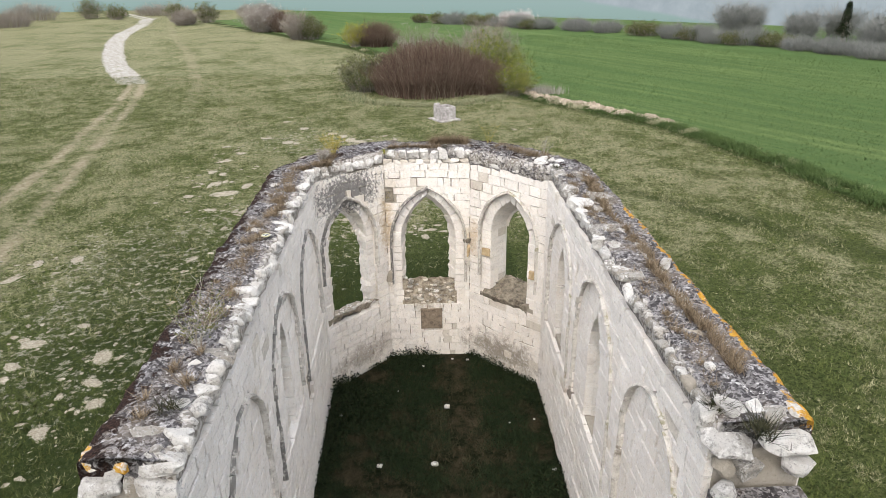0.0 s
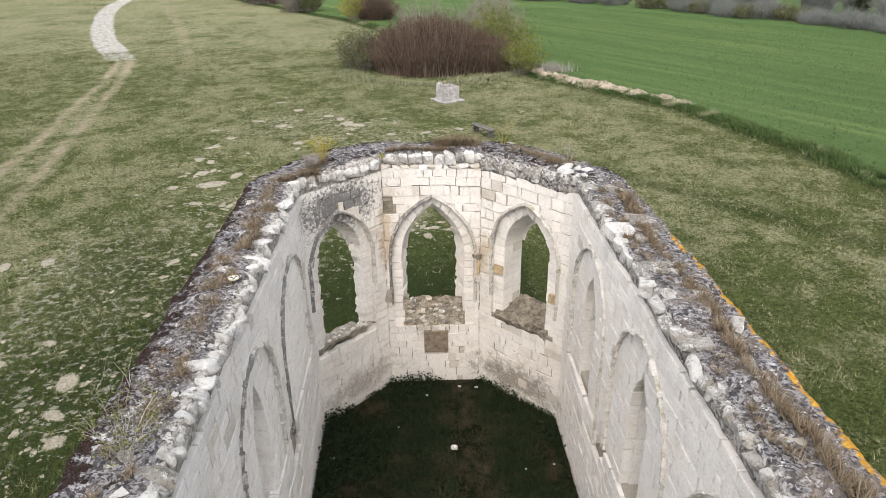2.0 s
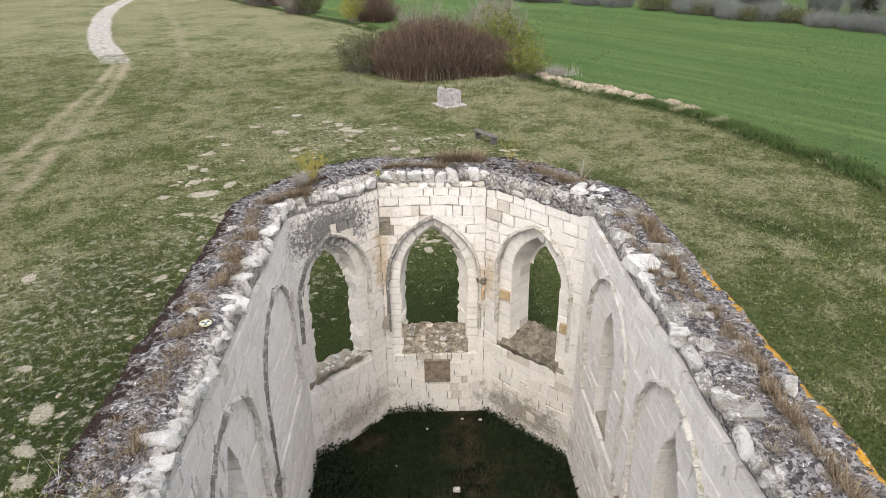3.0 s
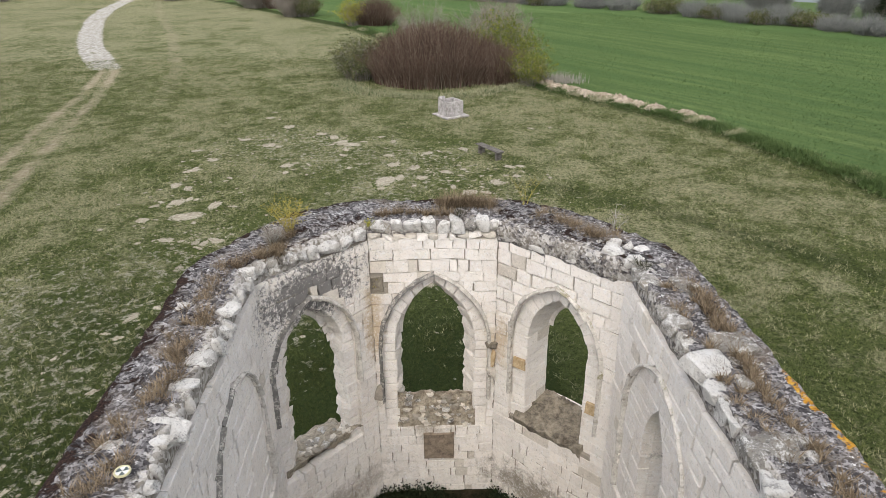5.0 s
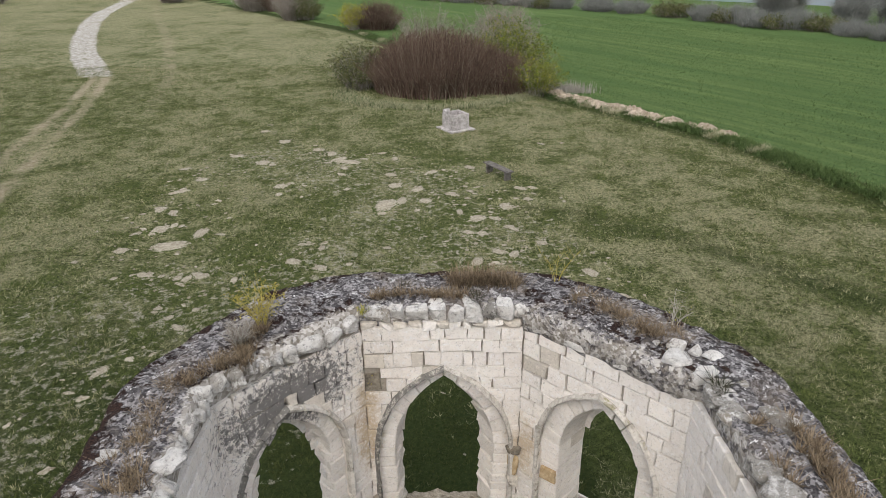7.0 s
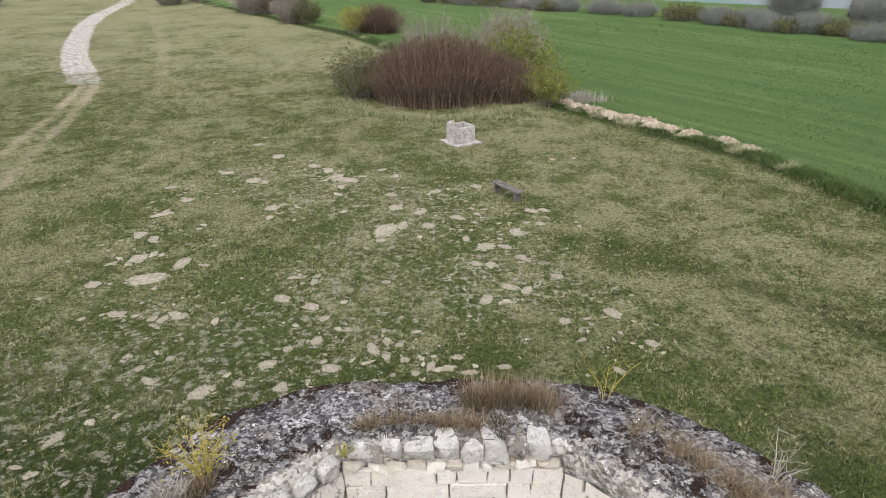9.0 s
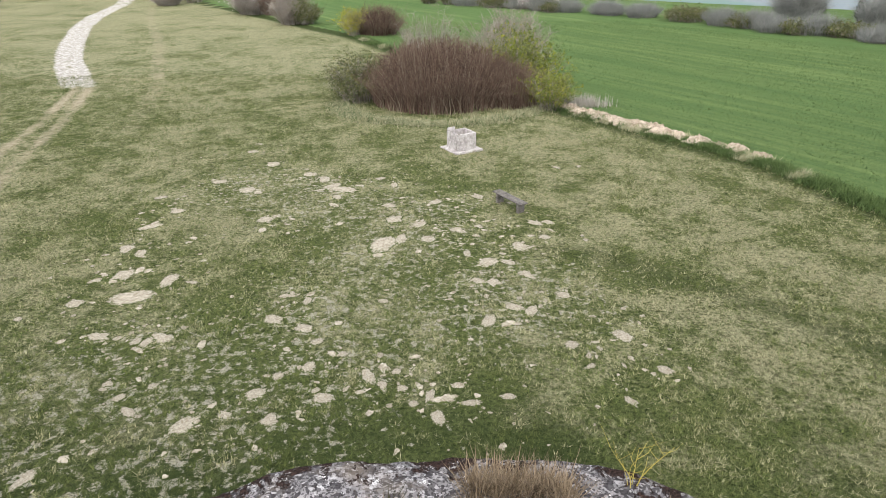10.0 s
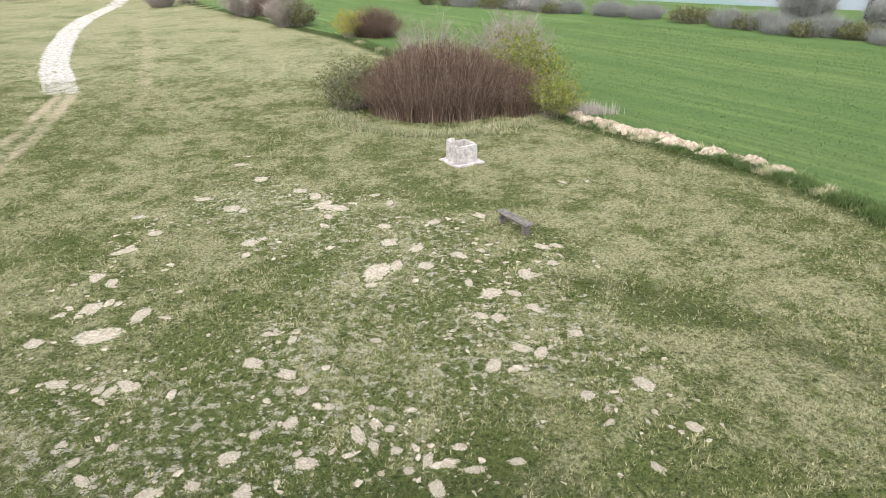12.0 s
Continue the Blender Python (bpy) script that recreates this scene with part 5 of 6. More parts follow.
for x, y, h, w, sd in ((-43.5, 131, 3.4, 1.7, 40), (-72, 145, 3.6, 2.0, 42), (-65, 141, 2.6, 1.4, 43), (-55, 146, 2.4, 1.3, 44)):
    shrub("leafy_shrub", "small green bush on the open down", (x, y), (w, w), h, 70, sd, TWIG_GREY, LEAF_DULL, 2500, 0.2, per=10, r0=0.03, twig=0.9)
for x, y, w, h, sd in ((-78, 126, 5, 2.6, 45), (-82, 141, 6, 3.6, 46), (-38, 146, 5, 2.6, 47), (-60, 152, 8, 2.4, 48), (-46, 126, 2.0, 2.6, 49)):
    shrub("bare_shrub", "brown bare scrub on the open down", (x, y), (w, 3), h, 260, sd, TWIG_GREY, per=8, r0=0.03, twig=1.1)


def hedge():
    """The scrub and trees along the far side of the crop."""
    rng = np.random.default_rng(77)
    pts = [(46, 69.5), (41.5, 77), (36.5, 84), (31.5, 91), (26.5, 97.5), (20, 105), (13, 111), (4, 117.5), (-8, 126)]
    k = 0
    for (ax, ay), (bx, by) in zip(pts, pts[1:]):
        for q in (0.0, 0.25, 0.5, 0.75):
            k += 1
            x, y = ax + (bx - ax) * q + rng.normal(0, 0.6), ay + (by - ay) * q + rng.normal(0, 0.6)
            x, y = x + 1.8, y + 1.4
            h = rng.uniform(1.3, 2.3)
            kind = rng.random()
            if kind < 0.62:
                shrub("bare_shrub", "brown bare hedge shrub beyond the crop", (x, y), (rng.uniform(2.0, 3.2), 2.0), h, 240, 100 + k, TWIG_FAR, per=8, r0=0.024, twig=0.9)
            elif kind < 0.85:
                shrub("leafy_shrub", "green hedge shrub in young leaf beyond the crop", (x, y), (1.5, 1.4), h * 0.9, 70, 100 + k, TWIG_GREY, LEAF_DULL, 3000, 0.17, per=10, r0=0.024)
    for x, y, h in ((50, 79, 2.8), (46, 88, 3.2), (40, 95, 3.9), (43, 97, 3.6), (54, 84, 3.2), (58, 74, 3.2), (60, 82, 3.4), (52, 90, 3.3)):
        k += 1
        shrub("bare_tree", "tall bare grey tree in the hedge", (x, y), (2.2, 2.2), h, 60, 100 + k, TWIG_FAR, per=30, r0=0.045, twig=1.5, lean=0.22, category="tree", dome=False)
    shrub("bare_tree", "pale blossoming thorn at the far field corner", (12.5, 116), (3.4, 2.0), 2.1, 150, 190, TWIG_GREY, BLOSSOM, 4500, 0.18, per=12, r0=0.03, twig=0.9, category="tree")


hedge()


def conifer(at, height, seed):
    rng = np.random.default_rng(seed)
    root = empty("conifer", (at[0], at[1], 0))
    tagged(root, "dark ragged conifer standing above the hedge", "tree")
    z = np.linspace(0, height, 8)
    tp = np.stack([np.zeros(8), np.zeros(8), z], 1)[None]
    v, f = tubes(tp, (0.22 * (1 - z / height) + 0.02)[None], 6)
    obj("trunk", v, f, TWIG_GREY, root, attrs=dict(dry=np.zeros(len(v))))
    n = 120
    zz = height * rng.uniform(0.25, 1, n)
    L = (1 - zz / height) * height * 0.24 * rng.uniform(0.6, 1.2, n) + 0.15
    a = rng.uniform(0, 2 * np.pi, n)
    t = np.linspace(0, 1, 4)
    p = np.stack([np.cos(a)[:, None] * L[:, None] * t, np.sin(a)[:, None] * L[:, None] * t, zz[:, None] - 0.25 * L[:, None] * t ** 1.5], 2)
    v, f = tubes(p, np.full((n, 4), 0.02))
    obj("branch_tier", v, f, TWIG_GREY, root, attrs=dict(dry=np.zeros(len(v))))
    i, q = rng.integers(0, n, 5000), rng.uniform(0.15, 1, 5000)
    pts = np.stack([np.cos(a[i]) * L[i] * q, np.sin(a[i]) * L[i] * q, zz[i] - 0.25 * L[i] * q ** 1.5], 1) + rng.normal(0, 0.1, (5000, 3))
    v, f = flecks(pts, np.full(5000, 0.13), rng)
    obj("needles", v, f, HERB, root, attrs=dict(dry=np.zeros(len(v))))


conifer((49, 84), 4.9, 61)
conifer((47, 93), 2.9, 62)

# small growth on the wall heads
def sapling(name, label, u, v, height, n, seed, bark, leaf, leaves, leaf_size=0.025):
    x, y, _ = C(u, v, 0)
    rng = np.random.default_rng(seed)
    root = empty(name, (x, y, 5.77))
    tagged(root, label, "shrub")
    p, r = grow(rng, (0, 0, 0), n, (0.06, 0.06), height, 0.55, r0=0.006, dome=False)
    a, f = tubes(p, r)
    tagged(obj("stem_clump", a, f, bark, root, attrs=dict(dry=np.repeat(rng.random(n), 15))), kind="stuff")
    tp, tr = twigs(rng, p, 6, height * 0.4, 0.003)
    a, f = tubes(tp, tr)
    tagged(obj("twig_crown", a, f, bark, root, attrs=dict(dry=np.repeat(rng.random(len(tp)), 9))), kind="stuff")
    if leaves:
        i = rng.integers(0, len(tp), leaves)
        k = rng.integers(0, 3, leaves)
        q = tp[i, k] + rng.normal(0, 0.02, (leaves, 3))
        a, f = flecks(q, np.full(leaves, leaf_size), rng)
        obj("foliage", a, f, leaf, root, attrs=dict(dry=np.repeat(rng.random(leaves), 4)))


sapling("wall_sapling", "yellow-twigged young shrub rooted on the apse wall head", -2.3, 15.4, 0.55, 16, 71, LEAF_YELLOW, LEAF_YELLOW, 500)
sapling("wall_sapling", "thin sapling with a few green leaves on the wall head", -3.02, 7.0, 0.75, 9, 72, TWIG_GREY, LEAF_DULL, 900, 0.028)
sapling("dead_bramble", "grey dead bramble stems beside the yellow shrub", -2.5, 15.0, 0.3, 60, 73, TWIG_GREY, LEAF, 0)
sapling("wall_sapling", "bare pale twig growing on the outer wall edge", 1.5, 16.4, 0.5, 4, 74, LEAF_YELLOW, LEAF, 0)
sapling("wall_sapling", "bare thin twigs on the wall head", 2.7, 15.2, 0.4, 8, 75, TWIG_GREY, LEAF, 20)
sapling("wall_sapling", "bare sprig growing from the stone joint", -1.12, 15.7, 0.14, 6, 76, LEAF, LEAF_YELLOW, 30)


# yellow flowers in the broken corner of the apse
rf = np.random.default_rng(78)
centre = np.array(east.at(0.1, 4.6, 0.03))
fv, ff = flecks(np.repeat(centre + rf.normal(0, 0.05, (6, 3)) * (1, 0.4, 1), 12, 0), np.full(72, 0.035), rf)
tagged(obj("wallflower", fv, ff, LEAF_YELLOW, attrs=dict(dry=np.ones(len(fv)))), "yellow wallflower rooted in a broken stone joint", "flower")


# ---- a round marker on the wall head ----
def marker():
    x, y, _ = C(-2.85, 10.31, 0)
    root = empty("survey_marker", (x, y, 5.85), 20)
    root.scale = (0.42, 0.42, 0.9)
    tagged(root, "white round target disc with a yellow rim lying on the wall", "marker")
    bm = bmesh.new()
    bmesh.ops.create_cone(bm, cap_ends=True, segments=32, radius1=0.14, radius2=0.135, depth=0.012)
    part("disc", bm, WHITE_PAINT, root, "white disc")
    vs, fs = [], []
    for k in range(32):
        a = 2 * math.pi * k / 32
        for rr, z in ((0.135, 0.004), (0.135, 0.014), (0.165, 0.014), (0.168, -0.006)):
            vs.append((rr * math.cos(a), rr * math.sin(a), z))
    for k in range(32):
        for j in range(3):
            fs.append([k * 4 + j, k * 4 + j + 1, ((k + 1) % 32) * 4 + j + 1, ((k + 1) % 32) * 4 + j])
    obj("rim", vs, fs, YELLOW_PAINT, root, "yellow rim")
    for k in range(3):
        bm = bmesh.new()
        a0 = 2 * math.pi * k / 3
        pts = [(0.01, 0)] + [(0.12 * math.cos(q), 0.12 * math.sin(q)) for q in np.linspace(0.0, 1.0, 7)]
        low = [bm.verts.new((x_ * math.cos(a0) - y_ * math.sin(a0), x_ * math.sin(a0) + y_ * math.cos(a0), 0.007)) for x_, y_ in pts]
        high = [bm.verts.new((p.co.x, p.co.y, 0.012)) for p in low]
        bm.faces.new(high)
        bm.faces.new(low[::-1])
        for i in range(len(low)):
            bm.faces.new([low[i], low[(i + 1) % len(low)], high[(i + 1) % len(low)], high[i]])
        part("sector", bm, DARK_PAINT, root, "dark sector")


marker()


# ---- the well and the bench on the meadow ----
def well():
    root = empty("well", (0.22, 45.55, float(relief(np.float64(0.22), np.float64(45.55)))), 32)
    tagged(root, "weathered grey concrete well box on a flat slab", "well")
    root.scale = (0.9, 0.9, 0.92)
    part("slab", box(bmesh.new(), -0.92, 0.92, -0.92, 0.92, -0.05, 0.09, 0.03), CONCRETE, root)
    for nm, a in (("wall_panel", (-0.62, 0.62, -0.62, -0.48, 0.09, 1.02)), ("wall_panel", (-0.62, 0.62, 0.48, 0.62, 0.09, 1.02)), ("wall_panel", (-0.62, -0.48, -0.476, 0.476, 0.09, 1.02)), ("wall_panel", (0.48, 0.62, -0.476, 0.476, 0.09, 1.02))):
        part(nm, box(bmesh.new(), *a, 0.025), CONCRETE, root)
    # a raised broken back rim and the rubble inside
    part("rim_block", box(bmesh.new(), -0.6, -0.1, 0.47, 0.63, 1.024, 1.2, 0.04), CONCRETE, root)
    part("rim_block", box(bmesh.new(), -0.63, -0.47, 0.0, 0.46, 1.024, 1.17, 0.04), CONCRETE, root)
    bm = bmesh.new()
    box(bm, -0.47, 0.47, -0.47, 0.47, 0.3, 0.72)
    bmesh.ops.subdivide_edges(bm, edges=bm.edges[:], cuts=5, use_grid_fill=True)
    for v in bm.verts:
        if v.co.z > 0.6:
            v.co.z += 0.12 * noise.noise(v.co * 5)
    part("fill", bm, RUBBLE, root, "dark rubble fill")


def bench():
    a, b = Vector((1.55, 38.2, 0)), Vector((2.55, 36.6, 0))
    mid, yaw = (a + b) / 2, math.degrees(math.atan2((b - a).y, (b - a).x))
    root = empty("bench", (mid.x, mid.y, float(relief(np.float64(mid.x), np.float64(mid.y)))), yaw)
    tagged(root, "grey weathered backless wooden bench on the grass", "bench")
    for k in range(3):
        y0 = -0.2 + k * 0.14
        part("plank", box(bmesh.new(), -0.95, 0.95, y0, y0 + 0.12, 0.42, 0.465, 0.008), WOOD, root)
    for x in (-0.7, 0.7):
        part("leg", box(bmesh.new(), x - 0.06, x + 0.06, -0.16, 0.18, -0.05, 0.417, 0.01), WOOD, root)
        part("brace", box(bmesh.new(), x + 0.064, x + 0.10, -0.18, 0.2, 0.33, 0.415, 0.006), WOOD, root)


well()
bench()


# ---- chalk spoil heaps along the field edge ----
def spoil():
    rng = np.random.default_rng(91)
    a = np.array([7.0, 54.0])
    b = np.array([15.2, 43.2])
    n = 17
    for k in range(n):
        t = (k + 0.5) / n
        p = a + (b - a) * t + rng.normal(0, 0.2, 2)
        nu, nv = 18, 12
        L, W, H = 1.15 * rng.uniform(0.45, 1.2), rng.uniform(0.4, 0.85), rng.uniform(0.18, 0.4)
        d = (b - a) / np.linalg.norm(b - a)
        e = np.array([-d[1], d[0]])
        vs = []
        for i in range(nu + 1):
            for j in range(nv + 1):
                s, w = i / nu * 2 - 1, j / nv * 2 - 1
                wob = 1 + 0.25 * noise.noise(Vector((s * 2 + k * 7, w * 2, 3)))
                q = p + d * s * L * 0.55 * wob + e * w * W * wob
                m = max(0.0, 1 - s * s) ** 0.5 * max(0.0, 1 - w * w) ** 0.6
                z = -0.06 + H * m * (1 + 0.7 * noise.noise(Vector((s * 3 + k * 5, w * 3, 9))) + 0.45 * noise.noise(Vector((s * 8 + k * 5, w * 6, 4))))
                vs.append((q[0], q[1], z))
        fs = [[i * (nv + 1) + j, i * (nv + 1) + j + 1, (i + 1) * (nv + 1) + j + 1, (i + 1) * (nv + 1) + j] for i in range(nu) for j in range(nv)]
        ob = obj("spoil_mound", vs, fs, SPOIL)
        tagged(ob, "low heap of pale chalk spoil at the field edge", "spoil heap", "spoil heaps along the field")


spoil()


# ---- chalky scrapes in the turf ----
def scrapes():
    """Lays the patches; returns their places and sizes, so that the turf stays clear of them."""
    rng = np.random.default_rng(55)
    # broad bare patches: close to the apse, along the curved band to the north, on the worn ground by the bench, beside the north wall
    near = [(-6.6, 24.1, .34), (-4.6, 24.2, .3), (-5.2, 25.2, .34), (-5.7, 24.4, .2), (-3.5, 25.0, .3), (-4.8, 25.9, .22), (-4.1, 26.3, .26), (-5.6, 28.7, .24), (-5.5, 30.1, .2), (-4.8, 29.8, .18), (-4.6, 28.2, .24), (-4.1, 27.5, .22), (-3.3, 26.9, .2),
            (-2.5, 25.9, .3), (-1.8, 26.1, .22), (-2.1, 25.5, .22), (-1.6, 25.4, .22), (-.9, 25.1, .22), (-.7, 24.3, .26), (-1.3, 24.8, .16), (.1, 24.8, .2), (1.0, 25.0, .2), (3.2, 26.2, .16), (5.1, 26.1, .24), (3.9, 24.8, .22), (4.4, 27.7, .26), (2.9, 27.2, .2), (-8.1, 24.6, .24), (-7.9, 25.6, .2), (-9.1, 25.7, .2)]
    band = [(-9.3, 39.5, .42), (-10.9, 40.6, .3), (-12.8, 38.6, .26), (-11.5, 37.0, .3), (-12.0, 35.5, .3), (-7.7, 36.2, .32), (-12.1, 33.6, .36), (-11.4, 33.2, .24), (-11.3, 31.6, .36), (-10.4, 30.1, .48), (-9.6, 31.2, .3), (-8.8, 31.0, .16), (-12.0, 29.7, .3), (-8.5, 27.8, .24), (-8.9, 27.6, .2), (-10.4, 27.9, .28),
            (-6.1, 40.7, .3), (-5.1, 39.4, .46), (-5.2, 38.5, .3), (-6.9, 41.4, .3), (-5.6, 39.9, .34), (-9.0, 43.0, .4), (-10.6, 45.2, .3), (-3.6, 41.0, .2), (-2.9, 40.1, .22), (-14.9, 22.2, .36), (-13.6, 22.5, .4), (-9.3, 22.4, .3)]
    worn = [(-2.9, 37.6, .28), (-2.6, 36.1, .38), (-1.6, 35.6, .26), (-2.8, 33.8, .55), (-2.2, 34.2, .3), (-1.2, 34.2, .3), (-.1, 35.1, .26), (-1.0, 38.1, .34), (.8, 38.7, .24), (.2, 33.0, .2), (.9, 32.3, .3), (2.1, 33.6, .3), (1.6, 32.3, .22), (2.1, 31.4, .26), (.5, 30.9, .24), (1.0, 30.8, .26), (1.5, 29.2, .26), (.7, 28.4, .24), (2.0, 29.0, .24),
            (3.1, 30.0, .2), (.7, 35.5, .2), (3.1, 34.4, .26), (2.9, 35.7, .28), (-11.9, 16.5, .42), (-9.5, 15.7, .36), (-9.2, 14.5, .38), (-8.7, 13.6, .32), (-9.5, 12.5, .32), (-11.8, 15.3, .26), (-15.1, 20.8, .36)]
    big = near + band + worn
    meshes = []
    for k in range(7):
        n = 22
        vs, fs = [(0, 0, 0.02)], []
        wob = [1 + 0.42 * noise.noise(Vector((math.cos(2 * math.pi * i / n) * 1.3, math.sin(2 * math.pi * i / n) * 1.3, k * 9.0))) + rng.uniform(-0.13, 0.1) for i in range(n)]
        for g, z in ((0.5, 0.022), (0.85, 0.012), (1.0, -0.03)):
            for i in range(n):
                a = 2 * math.pi * i / n
                vs.append((g * wob[i] * math.cos(a), g * wob[i] * math.sin(a), z + rng.uniform(-0.006, 0.006)))
        fs += [[0, 1 + i, 1 + (i + 1) % n] for i in range(n)]
        for q in range(2):
            fs += [[1 + q * n + i, 1 + (q + 1) * n + i, 1 + (q + 1) * n + (i + 1) % n, 1 + q * n + (i + 1) % n] for i in range(n)]
        me = bpy.data.meshes.new("chalk_scrape")
        me.from_pydata(vs, [], fs)
        me.materials.append(CHALK)
        at = me.attributes.new("rim", "FLOAT", "POINT")
        at.data.foreach_set("value", [0.0] + [0.35] * n + [0.7] * n + [1.0] * n)
        meshes.append(me)
    spots = [(x, y, r * (0.78 if y < 27 else 1.0)) for x, y, r in big]
    tries = 0
    while len(spots) < 1050 and tries < 60000:
        tries += 1
        if rng.random() < 0.72:
            c = (near, band, band, worn, worn)[rng.integers(5)]
            c = c[rng.integers(len(c))]
            x, y = c[0] + rng.normal(0, 0.75), c[1] + rng.normal(0, 0.75)
        else:
            x, y = rng.uniform(-15, 6), rng.uniform(10, 43)
            if (x > -6 and y < 19) or noise.noise(Vector((x * 0.3, y * 0.3, 2))) < rng.uniform(-0.3, 0.5):
                continue
        u, v = local(x, y)
        if (abs(u) < 4.0 and v < 17.4) or x > 8:
            continue
        r = min(0.2, max(0.03, 0.06 * math.exp(rng.normal(0, 0.5))))
        if all((x - a) ** 2 + (y - b) ** 2 > (0.8 * (r + q)) ** 2 for a, b, q in spots):
            spots.append((x, y, r))
    vs, fs, k, rim = [], [], 0, []
    for i, (x, y, r) in enumerate(spots):
        me = meshes[i % len(meshes)]
        m = pose(x, y, float(relief(np.float64(x), np.float64(y))) + 0.004, 0, 0, rng.uniform(0, 360)) @ Matrix.Diagonal((r * rng.uniform(1.1, 2.0), r * rng.uniform(0.75, 1.15), 0.6 + r, 1))
        if i < 290:
            ob = new("chalk_scrape", me)
            ob.matrix_world = m
            ob.parent = ground
        else:
            for p in me.vertices:
                vs.append(m @ p.co)
            fs += [[k + q for q in p.vertices] for p in me.polygons]
            k += len(me.vertices)
            rim += [0.0] + [0.35] * 22 + [0.7] * 22 + [1.0] * 22
    tagged(obj("chalk_crumbs", [tuple(v) for v in vs], fs, CHALK, ground, attrs=dict(rim=rim)), kind="stuff")
    return spots


PATCHES = scrapes()


# ---- grass, crop and herbs ----
def on_turf(x, y, rng):
    """True where a blade may grow: off the bare patches, but for a few along their ragged rims."""
    free = np.ones(len(x), bool)
    loose_ = rng.uniform(0.75, 1.15, len(x))
    order = np.argsort(y)
    ys_ = y[order]
    for a, b, r in PATCHES:
        if r > 0.05:
            i0, i1 = np.searchsorted(ys_, (b - r * 1.6, b + r * 1.6))
            k = order[i0:i1]
            free[k] &= np.hypot(x[k] - a, y[k] - b) > r * 1.25 * loose_[k]
    return free


def meadow():
    rng = np.random.default_rng(101)
    n = 400000
    # denser towards the walls, thinning with distance
    y = 4 + 62 * rng.random(n) ** 1.35
    x = rng.uniform(-1, 1, n) * (9 + y * 0.52) - 1.5
    z = zones(x, y)
    u, v = local(x, y)
    keep = ~((np.abs(u) < 3.55) & (v < 16.85)) & (z["crop"] < 0.5) & (z["soil"] < rng.uniform(0.3, 0.9, n)) & on_turf(x, y, rng)
    x, y = x[keep], y[keep]
    n = len(x)
    dry = z["dry"][keep] - 0.75 * z["lush"][keep] + 0.15 * rng.normal(size=n) + 2.6 * (fbm(x, y, 0.42, 3, 4.0) - 0.5)
    p = np.stack([x, y, relief(x, y) - 0.01], 1)
    s = 1 + 0.012 * y
    v, f = blades(p, (0.02 + 0.04 * rng.random(n) + 0.09 * np.clip(fbm(x, y, 0.7, 2, 8.0) - 0.35, 0, 1)) * s, 0.014 * s, rng, 1.9, 3)
    tagged(obj("meadow_grass", v, f, GRASS, attrs=dict(dry=np.repeat(dry, 9), lush=np.repeat(z["lush"][keep], 9))), "short spring turf mixed with straw-coloured dead grass", "grass", kind="stuff")
    # coarser tussocks
    m = 70000
    ty = 8 + 44 * rng.random(m)
    tx = rng.uniform(-1, 1, m) * (8 + ty * 0.5) + 2
    tz = zones(tx, ty)
    tu, tv = local(tx, ty)
    ok = ~((np.abs(tu) < 3.75) & (tv < 17.1)) & (tz["crop"] < 0.5) & (tz["soil"] < 0.3) & (fbm(tx, ty, 1.6, 3, 6.0) > rng.uniform(0.25, 0.75, m)) & on_turf(tx, ty, rng)
    tx, ty = tx[ok], ty[ok]
    td = np.clip(tz["dry"][ok] + 0.35 * rng.normal(size=len(tx)) - 0.4 * tz["lush"][ok], 0, 1)
    v, f = blades(np.stack([tx, ty, relief(tx, ty) - 0.01], 1), rng.uniform(0.05, 0.13, len(tx)), np.full(len(tx), 0.024), rng, 1.5, 7)
    tagged(obj("tussocks", v, f, GRASS, attrs=dict(dry=np.repeat(td, 21), lush=np.repeat(tz["lush"][ok], 21))), "coarse tussocks of green and dead grass", "grass", kind="stuff")
    # long rough grass along the field margin and the foot of the thicket
    q = rng.random(52000)
    pts = np.array(EDGE[1:7])
    seg = rng.integers(0, len(pts) - 1, 52000)
    e = pts[seg] + (pts[seg + 1] - pts[seg]) * q[:, None] + rng.normal(0, 0.36, (52000, 2)) + np.array([-0.45, -0.3])
    e = e[fbm(e[:, 0], e[:, 1], 0.9, 3, 21.0) > rng.uniform(0.3, 0.62, len(e))]
    a = rng.uniform(np.pi, 2 * np.pi, 5000)
    th = np.stack([-1.0 + 6.6 * np.cos(a), 56.0 + 5.6 * np.sin(a)], 1) + rng.normal(0, 0.4, (5000, 2))
    e2 = np.concatenate([e, th])
    dry = np.concatenate([np.clip(3.2 * (fbm(e[:, 0], e[:, 1], 1.4, 2, 30.0) - 0.6), 0, 1) + rng.uniform(0, 0.2, len(e)), rng.uniform(0.2, 1.0, 5000)])
    damp_ = np.concatenate([np.full(len(e), 0.0), np.zeros(5000)])
    p = np.stack([e2[:, 0], e2[:, 1], relief(e2[:, 0], e2[:, 1]) - 0.01], 1)
    v, f = blades(p, rng.uniform(0.08, 0.34, len(p)), np.full(len(p), 0.026), rng, 1.1, 4)
    pale = np.array([7.7, 54.8]) + rng.normal(0, 1, (500, 2)) * (0.9, 0.35)
    pv, pf = blades(np.stack([pale[:, 0], pale[:, 1], relief(pale[:, 0], pale[:, 1])], 1), rng.uniform(0.4, 0.85, 500), np.full(500, 0.03), rng, 0.35, 3)
    tagged(obj("dead_reeds", pv, pf, TWIG_GREY, attrs=dict(dry=np.repeat(rng.uniform(0.6, 1, 500), 9))), "pale dead stalks at the corner of the field", "grass", kind="stuff")
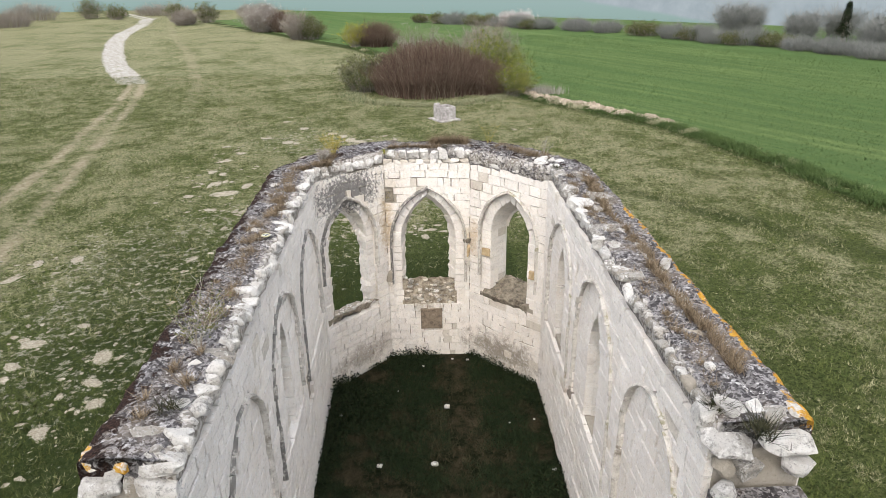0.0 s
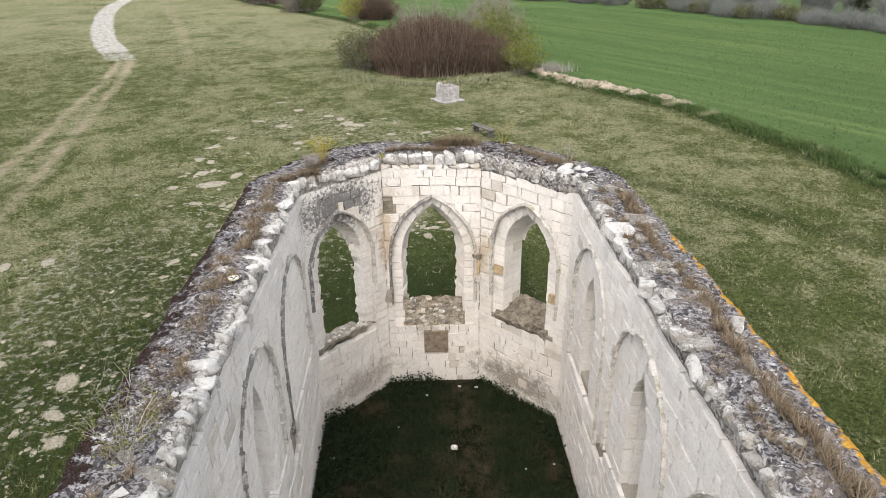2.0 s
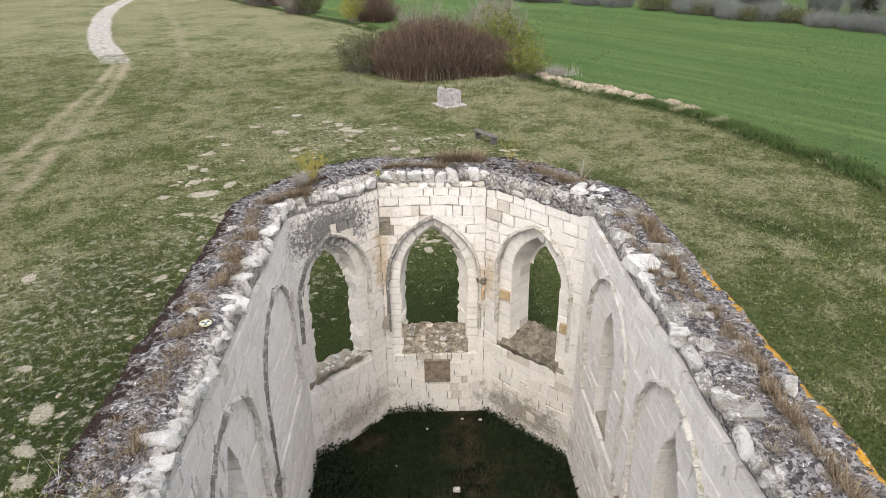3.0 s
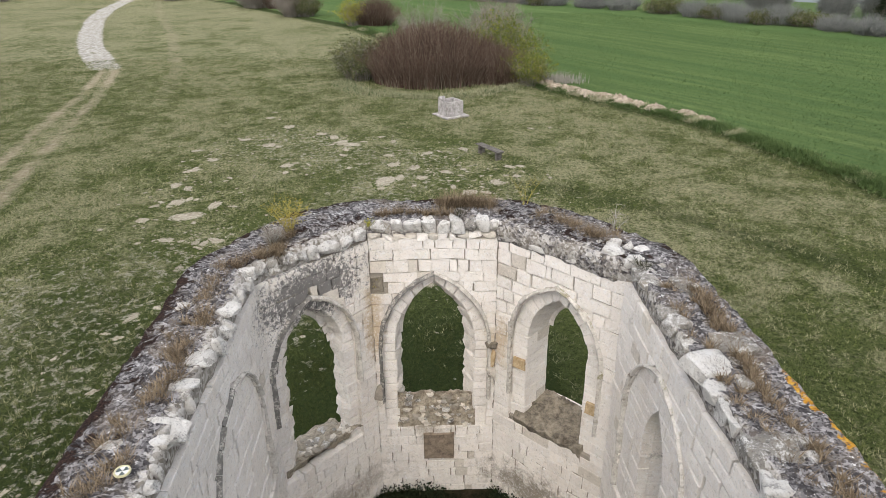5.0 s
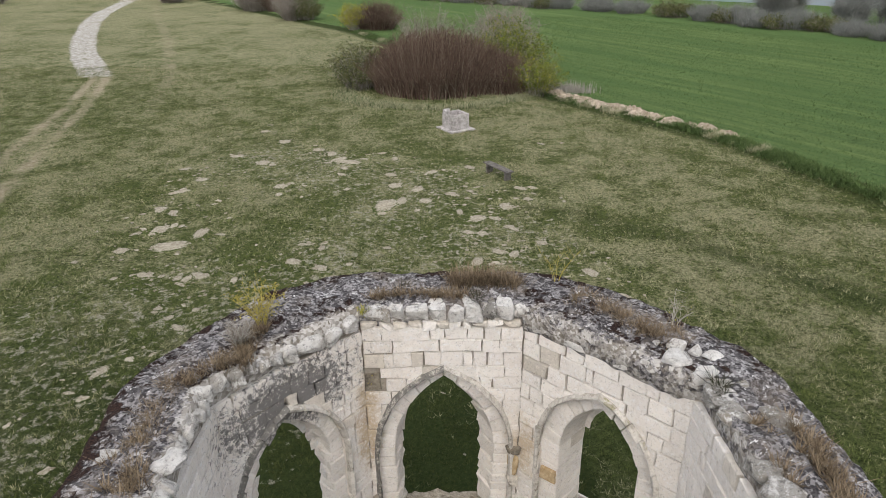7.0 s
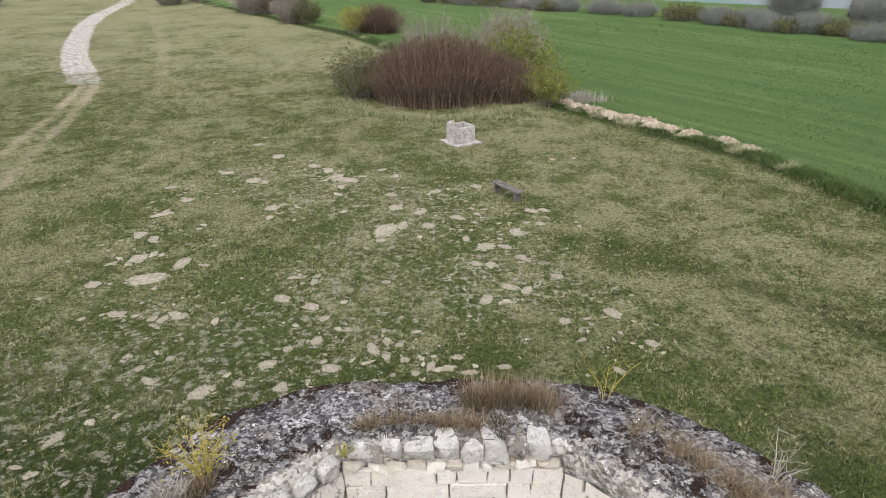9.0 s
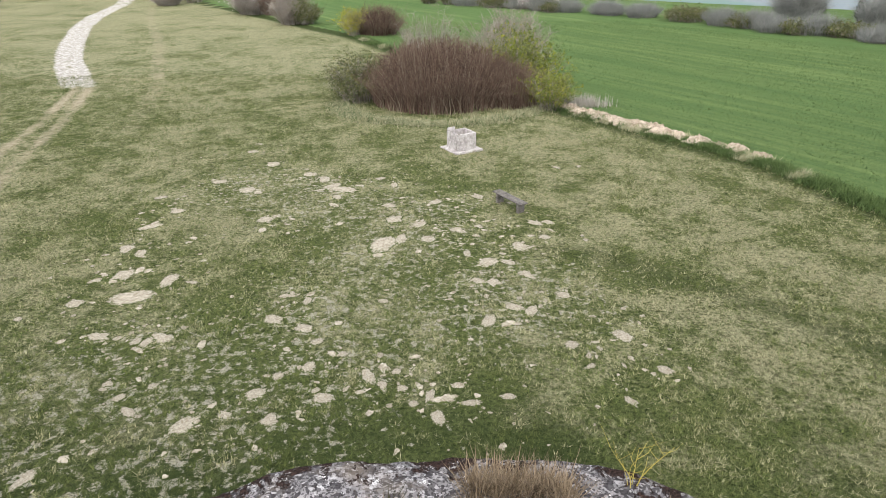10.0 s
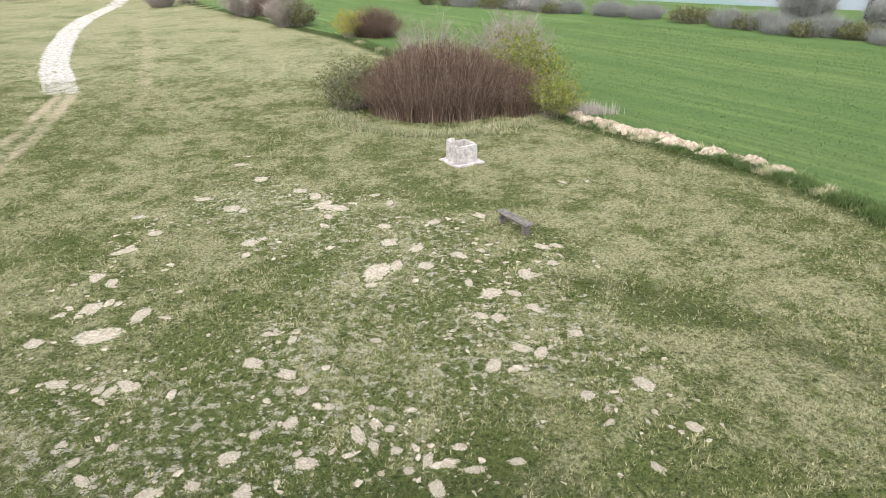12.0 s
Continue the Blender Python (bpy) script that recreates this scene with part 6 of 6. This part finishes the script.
    tagged(obj("rough_grass", v, f, VERGE, attrs=dict(dry=np.repeat(dry, 12), lush=np.repeat(damp_, 12))), "long rough grass along the field margin and thicket", "grass", kind="stuff")


def crop():
    rng = np.random.default_rng(102)
    n = 120000
    y = 20 + 80 * rng.random(n) ** 1.2
    x = rng.uniform(-20, 60, n)
    # drilled in rows parallel to the field edge
    k = within(x, y, EDGE + FAR) & (near_line(x, y, EDGE) > 0.3)
    x, y = x[k], y[k]
    p = np.stack([x, y, relief(x, y) - 0.01], 1)
    s = 1 + 0.012 * y
    v, f = blades(p, (0.06 + 0.06 * rng.random(len(x))), 0.03 * s, rng, 1.4, 3)
    tagged(obj("crop_blades", v, f, CROP, attrs=dict(dry=np.repeat(rng.random(len(x)) * 0.6, 9))), "young green cereal crop in the field", "crop", kind="stuff")


def herbs():
    rng = np.random.default_rng(103)
    n = 30000
    u, v = rng.uniform(-2.7, 2.7, n), 4 + 11.9 * rng.random(n)
    edge = np.minimum(np.minimum(2.6 - np.abs(u), 15.75 - v), (17.0 - v - np.abs(u)) * 0.7)
    k = edge > 0.03
    u, v, edge = u[k], v[k], edge[k]
    patch = np.array([noise.noise(Vector((a * 0.9, b * 0.9, 5))) + 0.5 * noise.noise(Vector((a * 2.3, b * 2.3, 1))) for a, b in zip(u, v)])
    keep = patch > -0.2 + 0.2 * rng.normal(size=len(u))
    p = np.array([C(a, b, -0.04) for a, b in zip(u[keep], v[keep])])
    m = len(p)
    vs, f = blades(p, 0.05 + 0.08 * rng.random(m), np.full(m, 0.016), rng, 1.8, 4)
    tagged(obj("floor_grass", vs, f, HERB, attrs=dict(dry=np.repeat(np.clip(0.25 - patch[keep], 0, 1), 12))), "dark grass over the chapel floor, dimness included in its colour", "grass", kind="stuff")
    # nettles and ivy heaped against the apse and along the wall feet
    tall = np.exp(-edge / 0.4) * (0.5 + 0.8 * patch) * np.clip((v - 9.5) / 3, 0.1, 1) + 0.55 * np.exp(-((u + 2.0) ** 2 + (v - 13.4) ** 2) / 0.7) + 0.3 * np.exp(-((u - 2.4) ** 2 + (v - 10.2) ** 2) / 0.5)
    h = 0.42 * np.clip(tall, 0, 1)
    ok = h > 0.07
    base = np.array([C(a, b, -0.03) for a, b in zip(u[ok], v[ok])])
    rep = np.repeat(base, 5, 0)
    rep[:, 2] += rng.random(len(rep)) * np.repeat(h[ok], 5)
    rep[:, :2] += rng.normal(0, 0.05, (len(rep), 2))
    vs, f = flecks(rep, np.full(len(rep), 0.055), rng)
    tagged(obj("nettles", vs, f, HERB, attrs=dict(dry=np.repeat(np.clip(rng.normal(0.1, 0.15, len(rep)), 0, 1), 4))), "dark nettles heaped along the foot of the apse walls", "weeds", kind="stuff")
    for a, b, s in ((-2.32, 13.1, 0.16), (-0.95, 14.0, 0.07), (0.25, 13.3, 0.22), (1.7, 12.6, 0.06), (2.3, 12.7, 0.08), (-1.3, 11.3, 0.2), (-0.1, 11.3, 0.24), (0.5, 15.4, 0.1), (0.9, 15.35, 0.12), (2.45, 11.0, 0.15), (-0.3, 15.1, 0.1)):
        vv, ff = lump(rng, (s * 0.7, s * 0.55, s * 0.3), 0.35, 2, 0.6, 5)
        x, y, z = C(a, b, 0.02)
        tagged(obj("fallen_stone", vv + np.array([x, y, z]), ff, BOULDER), "small pale fallen stone among the weeds", "stone", "fallen stones on the chapel floor")


meadow()
crop()
herbs()
